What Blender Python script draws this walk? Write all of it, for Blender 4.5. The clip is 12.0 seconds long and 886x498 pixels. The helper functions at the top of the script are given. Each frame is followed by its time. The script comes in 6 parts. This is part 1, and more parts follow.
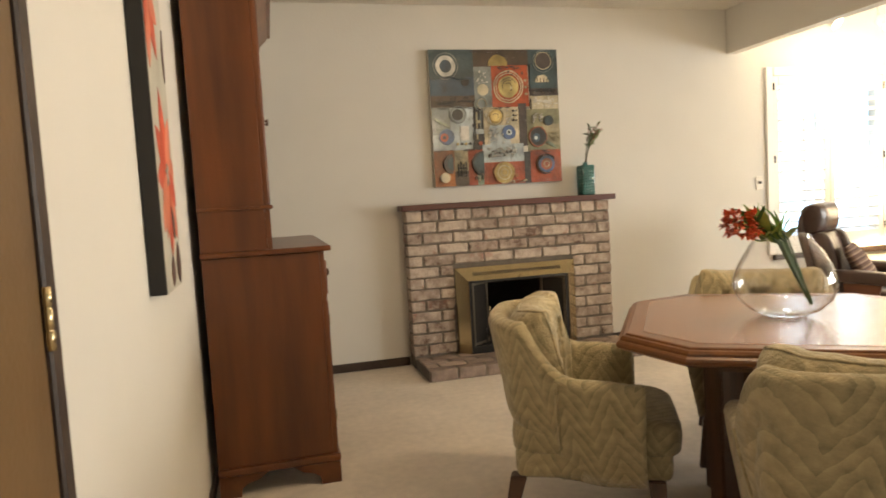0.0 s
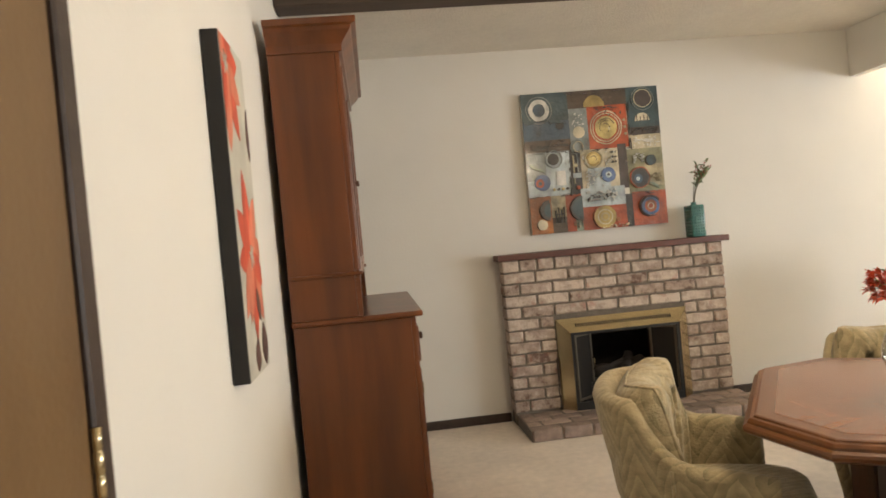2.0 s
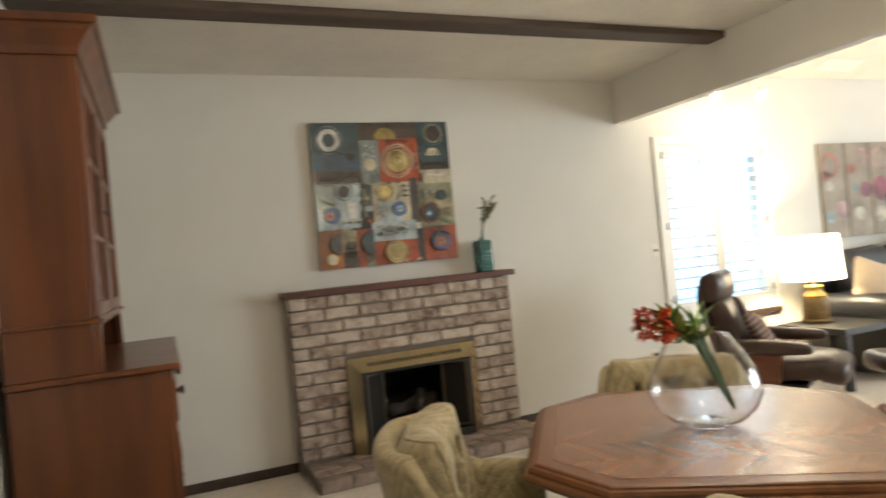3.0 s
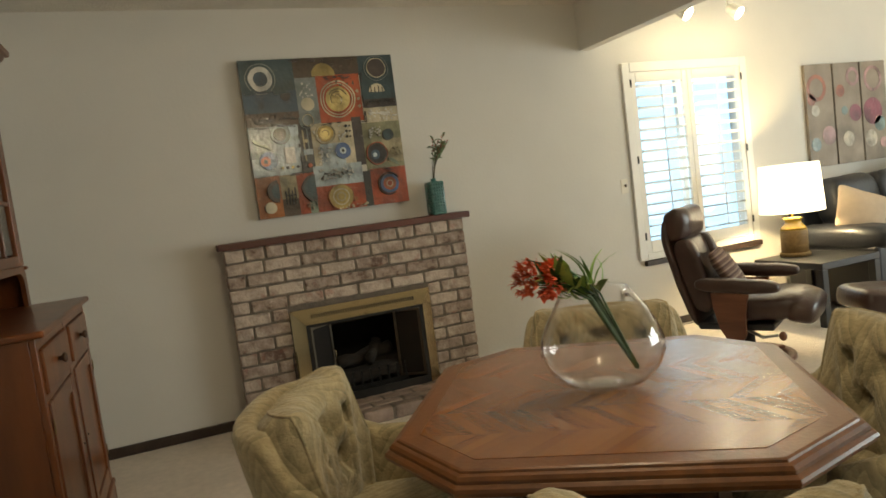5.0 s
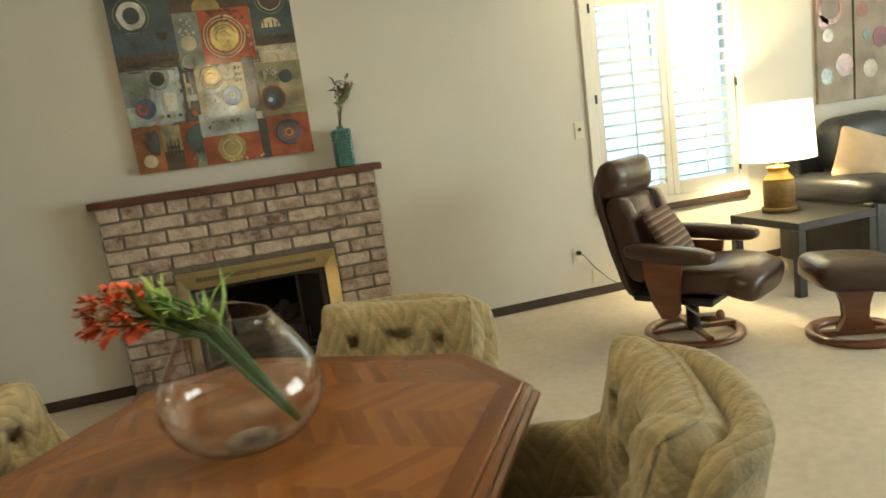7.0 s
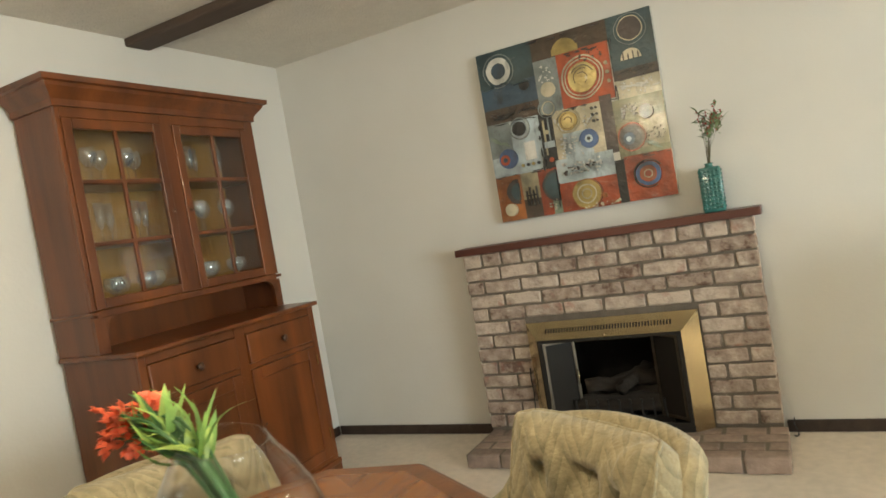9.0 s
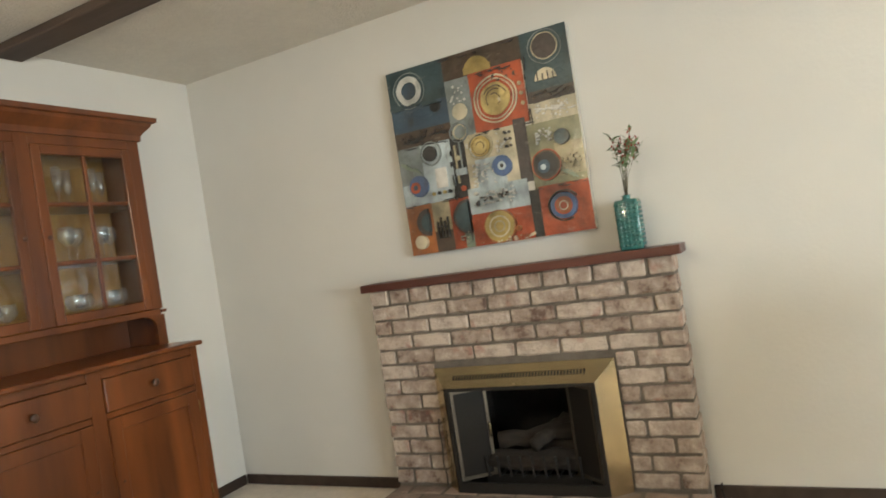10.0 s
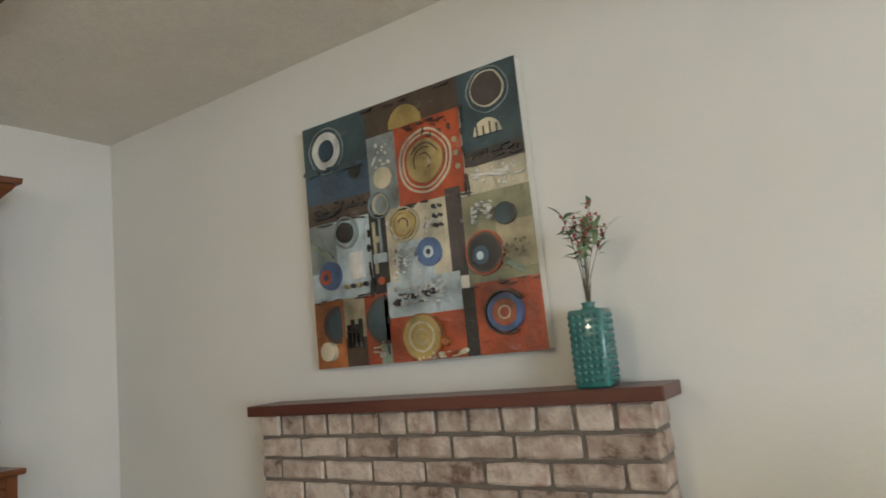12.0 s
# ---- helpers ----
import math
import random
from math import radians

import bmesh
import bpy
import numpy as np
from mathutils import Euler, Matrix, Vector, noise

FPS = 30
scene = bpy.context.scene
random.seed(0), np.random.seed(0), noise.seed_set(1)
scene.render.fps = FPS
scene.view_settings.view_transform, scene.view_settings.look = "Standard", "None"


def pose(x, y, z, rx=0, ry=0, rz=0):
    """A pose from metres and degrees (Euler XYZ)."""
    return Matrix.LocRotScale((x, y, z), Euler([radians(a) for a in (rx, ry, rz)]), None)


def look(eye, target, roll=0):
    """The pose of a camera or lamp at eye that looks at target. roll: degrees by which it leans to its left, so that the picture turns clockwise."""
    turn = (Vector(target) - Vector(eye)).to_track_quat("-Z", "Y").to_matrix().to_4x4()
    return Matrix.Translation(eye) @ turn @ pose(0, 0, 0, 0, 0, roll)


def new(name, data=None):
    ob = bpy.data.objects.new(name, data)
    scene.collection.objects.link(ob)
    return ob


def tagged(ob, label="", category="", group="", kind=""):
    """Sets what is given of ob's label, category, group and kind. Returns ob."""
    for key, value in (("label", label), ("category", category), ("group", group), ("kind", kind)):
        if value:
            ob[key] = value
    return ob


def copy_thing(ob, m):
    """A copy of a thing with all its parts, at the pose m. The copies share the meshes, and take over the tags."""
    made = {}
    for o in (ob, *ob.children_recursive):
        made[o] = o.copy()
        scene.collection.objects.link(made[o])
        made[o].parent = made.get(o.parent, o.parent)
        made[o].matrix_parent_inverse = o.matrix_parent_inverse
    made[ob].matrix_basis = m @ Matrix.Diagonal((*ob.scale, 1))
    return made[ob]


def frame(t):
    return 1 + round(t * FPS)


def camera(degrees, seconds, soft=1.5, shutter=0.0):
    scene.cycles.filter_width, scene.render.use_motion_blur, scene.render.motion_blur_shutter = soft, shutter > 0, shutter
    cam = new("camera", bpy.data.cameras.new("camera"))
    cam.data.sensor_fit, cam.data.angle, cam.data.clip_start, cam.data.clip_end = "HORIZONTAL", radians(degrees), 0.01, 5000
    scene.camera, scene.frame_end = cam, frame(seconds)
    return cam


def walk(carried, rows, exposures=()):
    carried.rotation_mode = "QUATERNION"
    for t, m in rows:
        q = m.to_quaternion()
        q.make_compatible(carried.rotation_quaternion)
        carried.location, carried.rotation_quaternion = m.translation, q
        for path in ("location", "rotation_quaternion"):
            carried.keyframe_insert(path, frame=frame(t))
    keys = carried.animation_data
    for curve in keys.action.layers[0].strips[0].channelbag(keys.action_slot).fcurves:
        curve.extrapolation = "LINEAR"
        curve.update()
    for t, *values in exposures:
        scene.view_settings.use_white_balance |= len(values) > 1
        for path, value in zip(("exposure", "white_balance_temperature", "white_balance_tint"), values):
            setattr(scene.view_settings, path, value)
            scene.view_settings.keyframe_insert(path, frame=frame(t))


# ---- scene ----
cam = camera(67.4, 12.0, soft=1.6, shutter=0.3)
PATH = [
    (0, (1.061, 0.721, 1.194), (1.556, 2.653, 1.046), -3.3),
    (0.5, (1.028, 0.708, 1.197), (1.342, 2.676, 1.028), -4.5),
    (1, (1.012, 0.711, 1.217), (1.171, 2.699, 1.066), -5.4),
    (1.5, (1.03, 0.747, 1.247), (1.165, 2.741, 1.172), -5.4),
    (2, (1.125, 0.859, 1.301), (1.332, 2.849, 1.278), -5.3),
    (2.5, (1.237, 0.953, 1.316), (1.463, 2.94, 1.301), -5.1),
    (3, (1.27, 1.053, 1.318), (2.049, 2.895, 1.334), -5.4),
    (3.5, (1.263, 1.087, 1.299), (2.321, 2.784, 1.248), -5.5),
    (3.7, (1.276, 1.089, 1.298), (2.309, 2.801, 1.233), -5.8),
    (5.3, (1.887, 1.141, 1.3), (2.591, 3.0, 1.078), -7.0),
    (5.5, (1.991, 1.146, 1.277), (2.73, 2.978, 0.966), -7.1),
    (6, (2.286, 1.115, 1.311), (2.862, 2.99, 0.923), -8.2),
    (6.5, (2.574, 1.163, 1.31), (3.076, 3.068, 0.966), -8.1),
    (7, (2.835, 1.261, 1.311), (3.345, 3.162, 0.959), -7.7),
    (7.5, (3.132, 1.287, 1.335), (3.106, 3.265, 1.039), -9.3),
    (7.7, (3.206, 1.301, 1.353), (2.952, 3.268, 1.101), -9.9),
    (9.3, (3.802, 1.917, 1.32), (2.803, 3.649, 1.271), -9.8),
    (9.5, (3.861, 2.023, 1.307), (2.823, 3.732, 1.265), -10.0),
    (10, (3.983, 2.302, 1.307), (3.08, 4.086, 1.302), -8.8),
    (10.5, (4.171, 2.569, 1.352), (3.203, 4.31, 1.525), -8.0),
    (11, (4.211, 2.831, 1.333), (3.254, 4.572, 1.561), -7.5),
    (11.5, (4.149, 3.168, 1.321), (3.26, 4.939, 1.587), -7.0),
    (12, (4.12, 3.465, 1.33), (3.045, 5.127, 1.616), -5.8),
]
EXPOSURES = [
    (0.0, 0.58, 7350, 10), (1.0, 0.62, 7000, 10), (2.5, 0.64, 6550, 9), (3.0, 0.28, 6300, 5), (3.5, -0.36, 6000, 3), (5.3, -0.18, 7050, 0),
    (6.5, 0.04, 7200, -5), (7.5, 0.0, 7150, -4), (9.5, 0.70, 6300, 2), (11.0, 0.43, 6150, 4), (12.0, 0.27, 5850, 4),
]
walk(cam, [(t, look(eye, target, roll)) for t, eye, target, roll in PATH], EXPOSURES)

# ---- world, sun, large lights ----
world = bpy.data.worlds.new("sky")
scene.world = world
world.use_nodes = True
_nt = world.node_tree
_sky = _nt.nodes.new("ShaderNodeTexSky")
_sky.sky_type, _sky.sun_disc = "NISHITA", False
_sky.sun_elevation, _sky.sun_rotation = radians(42), radians(150)
_nt.links.new(_sky.outputs[0], _nt.nodes["Background"].inputs[0])
_nt.nodes["Background"].inputs[1].default_value = 0.15


def lamp(name, kind, m, power, colour, size=0.05, size_y=0.0):
    data = bpy.data.lights.new(name, kind)
    data.energy, data.color = power, colour
    if kind == "AREA":
        data.shape, data.size, data.size_y = "RECTANGLE", size, size_y
    elif kind == "SUN":
        data.angle = size
    else:
        data.shadow_soft_size = size
    ob = new(name, data)
    ob.matrix_world = m
    return ob


lamp("sun", "SUN", look((0, 0, 8), (-1.6, 3.2, 5.0)), 2.5, (1.0, 0.95, 0.88), radians(0.5))
# daylight through an assumed, unseen patio door at the living end and through the two shuttered windows
lamp("patio_daylight", "AREA", look((10.17, 0.95, 1.25), (3.0, 2.6, 0.9)), 220, (0.90, 0.95, 1.0), 3.3, 1.8)
lamp("window_daylight", "AREA", look((5.75, 5.62, 1.35), (5.75, 0.0, 0.0)), 9, (0.85, 0.93, 1.0), 1.0, 1.3)
lamp("window_daylight", "AREA", look((9.5, 5.62, 1.35), (9.5, 0.0, 0.0)), 9, (0.85, 0.93, 1.0), 1.0, 1.3)

# ---- materials ----
MATS = {}


def mat(name, colour, rough=0.6, metal=0.0, vary=0.12, scale=8.0, bump=0.0, bump_scale=60.0, coat=0.0, stretch=(1, 1, 1), spread=0.0):
    """A principled surface with two scales of noise in its colour, and fine relief."""
    if name in MATS:
        return MATS[name]
    m = bpy.data.materials.new(name)
    m.use_nodes = True
    t = m.node_tree
    p = t.nodes["Principled BSDF"]
    p.inputs["Roughness"].default_value, p.inputs["Metallic"].default_value = rough, metal
    p.inputs["Coat Weight"].default_value = coat
    p.inputs["Coat Roughness"].default_value = 0.15
    c = t.nodes.new("ShaderNodeTexCoord")
    mp = t.nodes.new("ShaderNodeMapping")
    mp.inputs["Scale"].default_value = stretch
    t.links.new(c.outputs["Object"], mp.inputs[0])
    a, b = t.nodes.new("ShaderNodeTexNoise"), t.nodes.new("ShaderNodeTexNoise")
    a.inputs["Scale"].default_value, a.inputs["Detail"].default_value = scale, 5
    b.inputs["Scale"].default_value, b.inputs["Detail"].default_value = scale * 0.13, 3
    t.links.new(mp.outputs[0], a.inputs["Vector"]), t.links.new(mp.outputs[0], b.inputs["Vector"])
    add = t.nodes.new("ShaderNodeMath")
    add.operation = "ADD"
    t.links.new(a.outputs["Fac"], add.inputs[0]), t.links.new(b.outputs["Fac"], add.inputs[1])
    last = add.outputs[0]
    if spread:
        info, mul = t.nodes.new("ShaderNodeObjectInfo"), t.nodes.new("ShaderNodeMath")
        mul.operation = "MULTIPLY_ADD"
        mul.inputs[1].default_value = spread
        t.links.new(info.outputs["Random"], mul.inputs[0]), t.links.new(last, mul.inputs[2])
        sub = t.nodes.new("ShaderNodeMath")
        sub.operation = "SUBTRACT"
        sub.inputs[1].default_value = spread / 2
        t.links.new(mul.outputs[0], sub.inputs[0])
        last = sub.outputs[0]
    r = t.nodes.new("ShaderNodeValToRGB")
    r.color_ramp.elements[0].position, r.color_ramp.elements[1].position = 0.35, 0.65
    half = t.nodes.new("ShaderNodeMath")
    half.operation = "MULTIPLY"
    half.inputs[1].default_value = 0.5
    t.links.new(last, half.inputs[0]), t.links.new(half.outputs[0], r.inputs[0])
    r.color_ramp.elements[0].color = (*[v * (1 - vary) for v in colour], 1)
    r.color_ramp.elements[1].color = (*[min(1, v * (1 + vary)) for v in colour], 1)
    t.links.new(r.outputs[0], p.inputs["Base Color"])
    if bump:
        n, bp = t.nodes.new("ShaderNodeTexNoise"), t.nodes.new("ShaderNodeBump")
        n.inputs["Scale"].default_value, n.inputs["Detail"].default_value = bump_scale, 4
        bp.inputs["Strength"].default_value, bp.inputs["Distance"].default_value = bump, 0.01
        t.links.new(mp.outputs[0], n.inputs["Vector"]), t.links.new(n.outputs["Fac"], bp.inputs["Height"]), t.links.new(bp.outputs[0], p.inputs["Normal"])
    MATS[name] = m
    return m


def wood(name, dark, light, rough=0.35, along="z", scale=3.0, coat=0.2, spread=0.0):
    """Wood with grain lines that run along one axis."""
    if name in MATS:
        return MATS[name]
    m = mat(name, light, rough, 0, 0.1, 4.0, 0.08, 90.0, coat, spread=spread)
    t = m.node_tree
    p = t.nodes["Principled BSDF"]
    c, mp = t.nodes.new("ShaderNodeTexCoord"), t.nodes.new("ShaderNodeMapping")
    mp.inputs["Scale"].default_value = {"x": (0.12, 1, 1), "y": (1, 0.12, 1), "z": (1, 1, 0.12)}[along]
    n, w, r = t.nodes.new("ShaderNodeTexNoise"), t.nodes.new("ShaderNodeTexNoise"), t.nodes.new("ShaderNodeValToRGB")
    n.inputs["Scale"].default_value, n.inputs["Detail"].default_value, n.inputs["Distortion"].default_value = scale * 3, 6, 1.2
    w.inputs["Scale"].default_value, w.inputs["Detail"].default_value = scale * 16, 3
    mixf = t.nodes.new("ShaderNodeMath")
    mixf.operation = "MULTIPLY_ADD"
    mixf.inputs[1].default_value = 0.35
    t.links.new(c.outputs["Object"], mp.inputs[0])
    t.links.new(mp.outputs[0], n.inputs["Vector"]), t.links.new(mp.outputs[0], w.inputs["Vector"])
    t.links.new(w.outputs["Fac"], mixf.inputs[0]), t.links.new(n.outputs["Fac"], mixf.inputs[2])
    last = mixf.outputs[0]
    if spread:
        info, mul = t.nodes.new("ShaderNodeObjectInfo"), t.nodes.new("ShaderNodeMath")
        mul.operation = "MULTIPLY_ADD"
        mul.inputs[1].default_value = spread
        t.links.new(info.outputs["Random"], mul.inputs[0]), t.links.new(last, mul.inputs[2])
        last = mul.outputs[0]
    r.color_ramp.elements[0].position, r.color_ramp.elements[1].position = 0.45, 0.9 + spread * 0.6
    r.color_ramp.elements[0].color, r.color_ramp.elements[1].color = (*dark, 1), (*light, 1)
    t.links.new(last, r.inputs[0]), t.links.new(r.outputs[0], p.inputs["Base Color"])
    return m


def glow(name, colour, strength):
    if name in MATS:
        return MATS[name]
    m = bpy.data.materials.new(name)
    m.use_nodes = True
    p = m.node_tree.nodes["Principled BSDF"]
    p.inputs["Base Color"].default_value = (*colour, 1)
    p.inputs["Emission Color"].default_value = (*colour, 1)
    p.inputs["Emission Strength"].default_value = strength
    MATS[name] = m
    return m


def glass(name, tint=(1, 1, 1), gloss=1.0, rough=0.02, edge=0.7, haze=0.0):
    """Clear thin glass: mirror gloss by Fresnel over a clear pane. haze: share of white mixed in, stands for glints."""
    if name in MATS:
        return MATS[name]
    m = bpy.data.materials.new(name)
    m.use_nodes = True
    t = m.node_tree
    t.nodes.remove(t.nodes["Principled BSDF"])
    clear, shine, mix, face = t.nodes.new("ShaderNodeBsdfTransparent"), t.nodes.new("ShaderNodeBsdfGlossy"), t.nodes.new("ShaderNodeMixShader"), t.nodes.new("ShaderNodeLayerWeight")
    clear.inputs[0].default_value = (*tint, 1)
    shine.inputs["Roughness"].default_value = rough
    power, scale_up = t.nodes.new("ShaderNodeMath"), t.nodes.new("ShaderNodeMath")
    power.operation, scale_up.operation = "POWER", "MULTIPLY_ADD"
    face.inputs[0].default_value, power.inputs[1].default_value = 0.5, 4.0
    scale_up.inputs[1].default_value, scale_up.inputs[2].default_value = edge, 0.045 * gloss
    t.links.new(face.outputs["Facing"], power.inputs[0]), t.links.new(power.outputs[0], scale_up.inputs[0])
    t.links.new(scale_up.outputs[0], mix.inputs[0]), t.links.new(clear.outputs[0], mix.inputs[1]), t.links.new(shine.outputs[0], mix.inputs[2])
    last = mix.outputs[0]
    if haze:
        glint_white, over = t.nodes.new("ShaderNodeBsdfDiffuse"), t.nodes.new("ShaderNodeMixShader")
        glint_white.inputs[0].default_value, over.inputs[0].default_value = (0.9, 0.9, 0.88, 1), haze
        t.links.new(last, over.inputs[1]), t.links.new(glint_white.outputs[0], over.inputs[2])
        last = over.outputs[0]
    t.links.new(last, t.nodes["Material Output"].inputs["Surface"])
    MATS[name] = m
    return m


def chevron(name):
    """Woven sage upholstery with a zigzag in gold and green."""
    m = mat(name, (0.30, 0.28, 0.15), 0.9, 0, 0.25, 14.0, 0.5, 110.0)
    t = m.node_tree
    p = t.nodes["Principled BSDF"]
    c, s = t.nodes.new("ShaderNodeTexCoord"), t.nodes.new("ShaderNodeSeparateXYZ")
    t.links.new(c.outputs["Object"], s.inputs[0])

    def maths(op, a, b=None):
        n = t.nodes.new("ShaderNodeMath")
        n.operation = op
        for i, v in enumerate((a, b)):
            if v is None:
                continue
            if isinstance(v, (int, float)):
                n.inputs[i].default_value = v
            else:
                t.links.new(v, n.inputs[i])
        return n.outputs[0]

    side = maths("ADD", s.outputs["X"], maths("MULTIPLY", s.outputs["Y"], 0.9))
    zig = maths("PINGPONG", side, 0.066)
    wob = t.nodes.new("ShaderNodeTexNoise")
    wob.inputs["Scale"].default_value, wob.inputs["Detail"].default_value = 9, 3
    t.links.new(c.outputs["Object"], wob.inputs["Vector"])
    run = maths("ADD", maths("ADD", s.outputs["Z"], maths("MULTIPLY", zig, 1.9)), maths("MULTIPLY", wob.outputs["Fac"], 0.09))
    band = maths("FRACT", maths("MULTIPLY", run, 17.0))
    soft = t.nodes.new("ShaderNodeTexNoise")
    soft.inputs["Scale"].default_value, soft.inputs["Detail"].default_value = 30, 6
    t.links.new(c.outputs["Object"], soft.inputs["Vector"])
    value = maths("ADD", maths("MULTIPLY", band, 0.36), maths("MULTIPLY", soft.outputs["Fac"], 0.95))
    r = t.nodes.new("ShaderNodeValToRGB")
    e = r.color_ramp.elements
    e[0].position, e[0].color = 0.15, (0.122, 0.105, 0.054, 1)
    e[1].position, e[1].color = 0.95, (0.445, 0.362, 0.212, 1)
    k = e.new(0.45)
    k.color = (0.258, 0.219, 0.122, 1)
    k = e.new(0.7)
    k.color = (0.355, 0.286, 0.165, 1)
    t.links.new(value, r.inputs[0]), t.links.new(r.outputs[0], p.inputs["Base Color"])
    p.inputs["Sheen Weight"].default_value = 0.25
    return m


def stripes(name, colours, width, axis="X", wave=0.0):
    m = mat(name, colours[0], 0.9, 0, 0.1, 12.0, 0.3, 160.0)
    t = m.node_tree
    c, s = t.nodes.new("ShaderNodeTexCoord"), t.nodes.new("ShaderNodeSeparateXYZ")
    t.links.new(c.outputs["Object"], s.inputs[0])
    n, f = t.nodes.new("ShaderNodeMath"), t.nodes.new("ShaderNodeMath")
    n.operation, f.operation = "DIVIDE", "FRACT"
    n.inputs[1].default_value = width
    t.links.new(s.outputs[axis], n.inputs[0]), t.links.new(n.outputs[0], f.inputs[0])
    r = t.nodes.new("ShaderNodeValToRGB")
    r.color_ramp.interpolation = "CONSTANT"
    while len(r.color_ramp.elements) < len(colours):
        r.color_ramp.elements.new(0.5)
    for i, col in enumerate(colours):
        r.color_ramp.elements[i].position, r.color_ramp.elements[i].color = i / len(colours), (*col, 1)
    t.links.new(f.outputs[0], r.inputs[0]), t.links.new(r.outputs[0], t.nodes["Principled BSDF"].inputs["Base Color"])
    return m


WALL = mat("wall_paint", (0.655, 0.63, 0.58), 0.85, 0, 0.025, 3.0, 0.10, 55.0)
CEIL = mat("ceiling_texture", (0.70, 0.66, 0.59), 0.95, 0, 0.05, 30.0, 0.9, 75.0)
CARPET = mat("carpet", (0.735, 0.655, 0.565), 1.0, 0, 0.10, 22.0, 0.7, 240.0)
BROWN = wood("dark_stained_wood", (0.028, 0.017, 0.012), (0.055, 0.035, 0.025), 0.5, "y", 3.0, 0.05)
BEAM = wood("beam_wood", (0.055, 0.036, 0.027), (0.10, 0.068, 0.05), 0.7, "x", 2.0, 0.0)
DOORWOOD = wood("door_veneer", (0.125, 0.068, 0.025), (0.165, 0.095, 0.037), 0.45, "z", 1.2, 0.1)
CHERRY = wood("cherry_wood", (0.054, 0.0145, 0.0036), (0.192, 0.056, 0.0125), 0.34, "z", 1.0, 0.18)
TABLEWOOD = wood("table_wood", (0.128, 0.043, 0.010), (0.24, 0.090, 0.021), 0.23, "y", 1.6, 0.15, 0.30)
TABLEEDGE = wood("table_edge_wood", (0.10, 0.035, 0.010), (0.190, 0.070, 0.019), 0.30, "x", 3.0, 0.05)
TABLEWOOD.node_tree.nodes["Principled BSDF"].inputs["Specular IOR Level"].default_value = 0.55
LEGWOOD = wood("leg_wood", (0.045, 0.019, 0.009), (0.10, 0.042, 0.019), 0.35, "z", 4.0)
MANTEL = wood("mantel_wood", (0.065, 0.018, 0.012), (0.12, 0.036, 0.022), 0.4, "x", 3.0, 0.2)
BRASS = mat("brass", (0.68, 0.57, 0.35), 0.21, 1.0, 0.10, 10.0, 0.03, 40.0)
BLACKMETAL = mat("black_metal", (0.022, 0.02, 0.018), 0.45, 0.3, 0.2, 20.0)
SOOT = mat("soot", (0.015, 0.013, 0.012), 0.95, 0, 0.4, 15.0, 0.5, 40.0)
MORTAR = mat("mortar", (0.155, 0.13, 0.105), 0.95, 0, 0.2, 25.0, 0.6, 130.0)
WHITE = mat("white_paint", (0.80, 0.78, 0.72), 0.45, 0, 0.02, 6.0)
BLACK = mat("black_lacquer", (0.018, 0.018, 0.02), 0.35, 0, 0.15, 9.0)
FABRIC = chevron("sage_chevron_upholstery")
GLASS = glass("clear_glass")


def brick_mat():
    m = mat("whitewashed_brick", (0.48, 0.38, 0.32), 0.92, 0, 0.22, 18.0, 0.7, 60.0)
    t = m.node_tree
    p = t.nodes["Principled BSDF"]
    c, info = t.nodes.new("ShaderNodeTexCoord"), t.nodes.new("ShaderNodeObjectInfo")
    shift = t.nodes.new("ShaderNodeVectorMath")
    shift.operation = "MULTIPLY_ADD"
    t.links.new(info.outputs["Location"], shift.inputs[0])
    shift.inputs[1].default_value = (7, 7, 7)
    t.links.new(c.outputs["Object"], shift.inputs[2])
    n, big = t.nodes.new("ShaderNodeTexNoise"), t.nodes.new("ShaderNodeTexNoise")
    n.inputs["Scale"].default_value, n.inputs["Detail"].default_value, n.inputs["Roughness"].default_value = 15, 5, 0.6
    big.inputs["Scale"].default_value, big.inputs["Detail"].default_value = 9, 3
    t.links.new(shift.outputs[0], n.inputs["Vector"]), t.links.new(shift.outputs[0], big.inputs["Vector"])
    a = t.nodes.new("ShaderNodeMath")
    a.operation = "MULTIPLY_ADD"
    a.inputs[1].default_value = 0.22
    t.links.new(info.outputs["Random"], a.inputs[0]), t.links.new(n.outputs["Fac"], a.inputs[2])
    r = t.nodes.new("ShaderNodeValToRGB")
    e = r.color_ramp.elements
    e[0].position, e[0].color = 0.38, (0.15, 0.095, 0.072, 1)
    e[1].position, e[1].color = 0.76, (0.54, 0.455, 0.38, 1)
    k = e.new(0.47)
    k.color = (0.30, 0.23, 0.185, 1)
    k = e.new(0.60)
    k.color = (0.395, 0.315, 0.258, 1)
    t.links.new(a.outputs[0], r.inputs[0])
    red, mx, gt = t.nodes.new("ShaderNodeRGB"), t.nodes.new("ShaderNodeMix"), t.nodes.new("ShaderNodeMapRange")
    red.outputs[0].default_value = (0.30, 0.085, 0.055, 1)
    mx.data_type = "RGBA"
    gt.inputs["From Min"].default_value, gt.inputs["From Max"].default_value, gt.inputs["To Max"].default_value = 0.60, 0.74, 0.6
    t.links.new(big.outputs["Fac"], gt.inputs["Value"]), t.links.new(gt.outputs[0], mx.inputs[0])
    t.links.new(r.outputs[0], mx.inputs[6]), t.links.new(red.outputs[0], mx.inputs[7])
    t.links.new(mx.outputs[2], p.inputs["Base Color"])
    return m


BRICK = brick_mat()
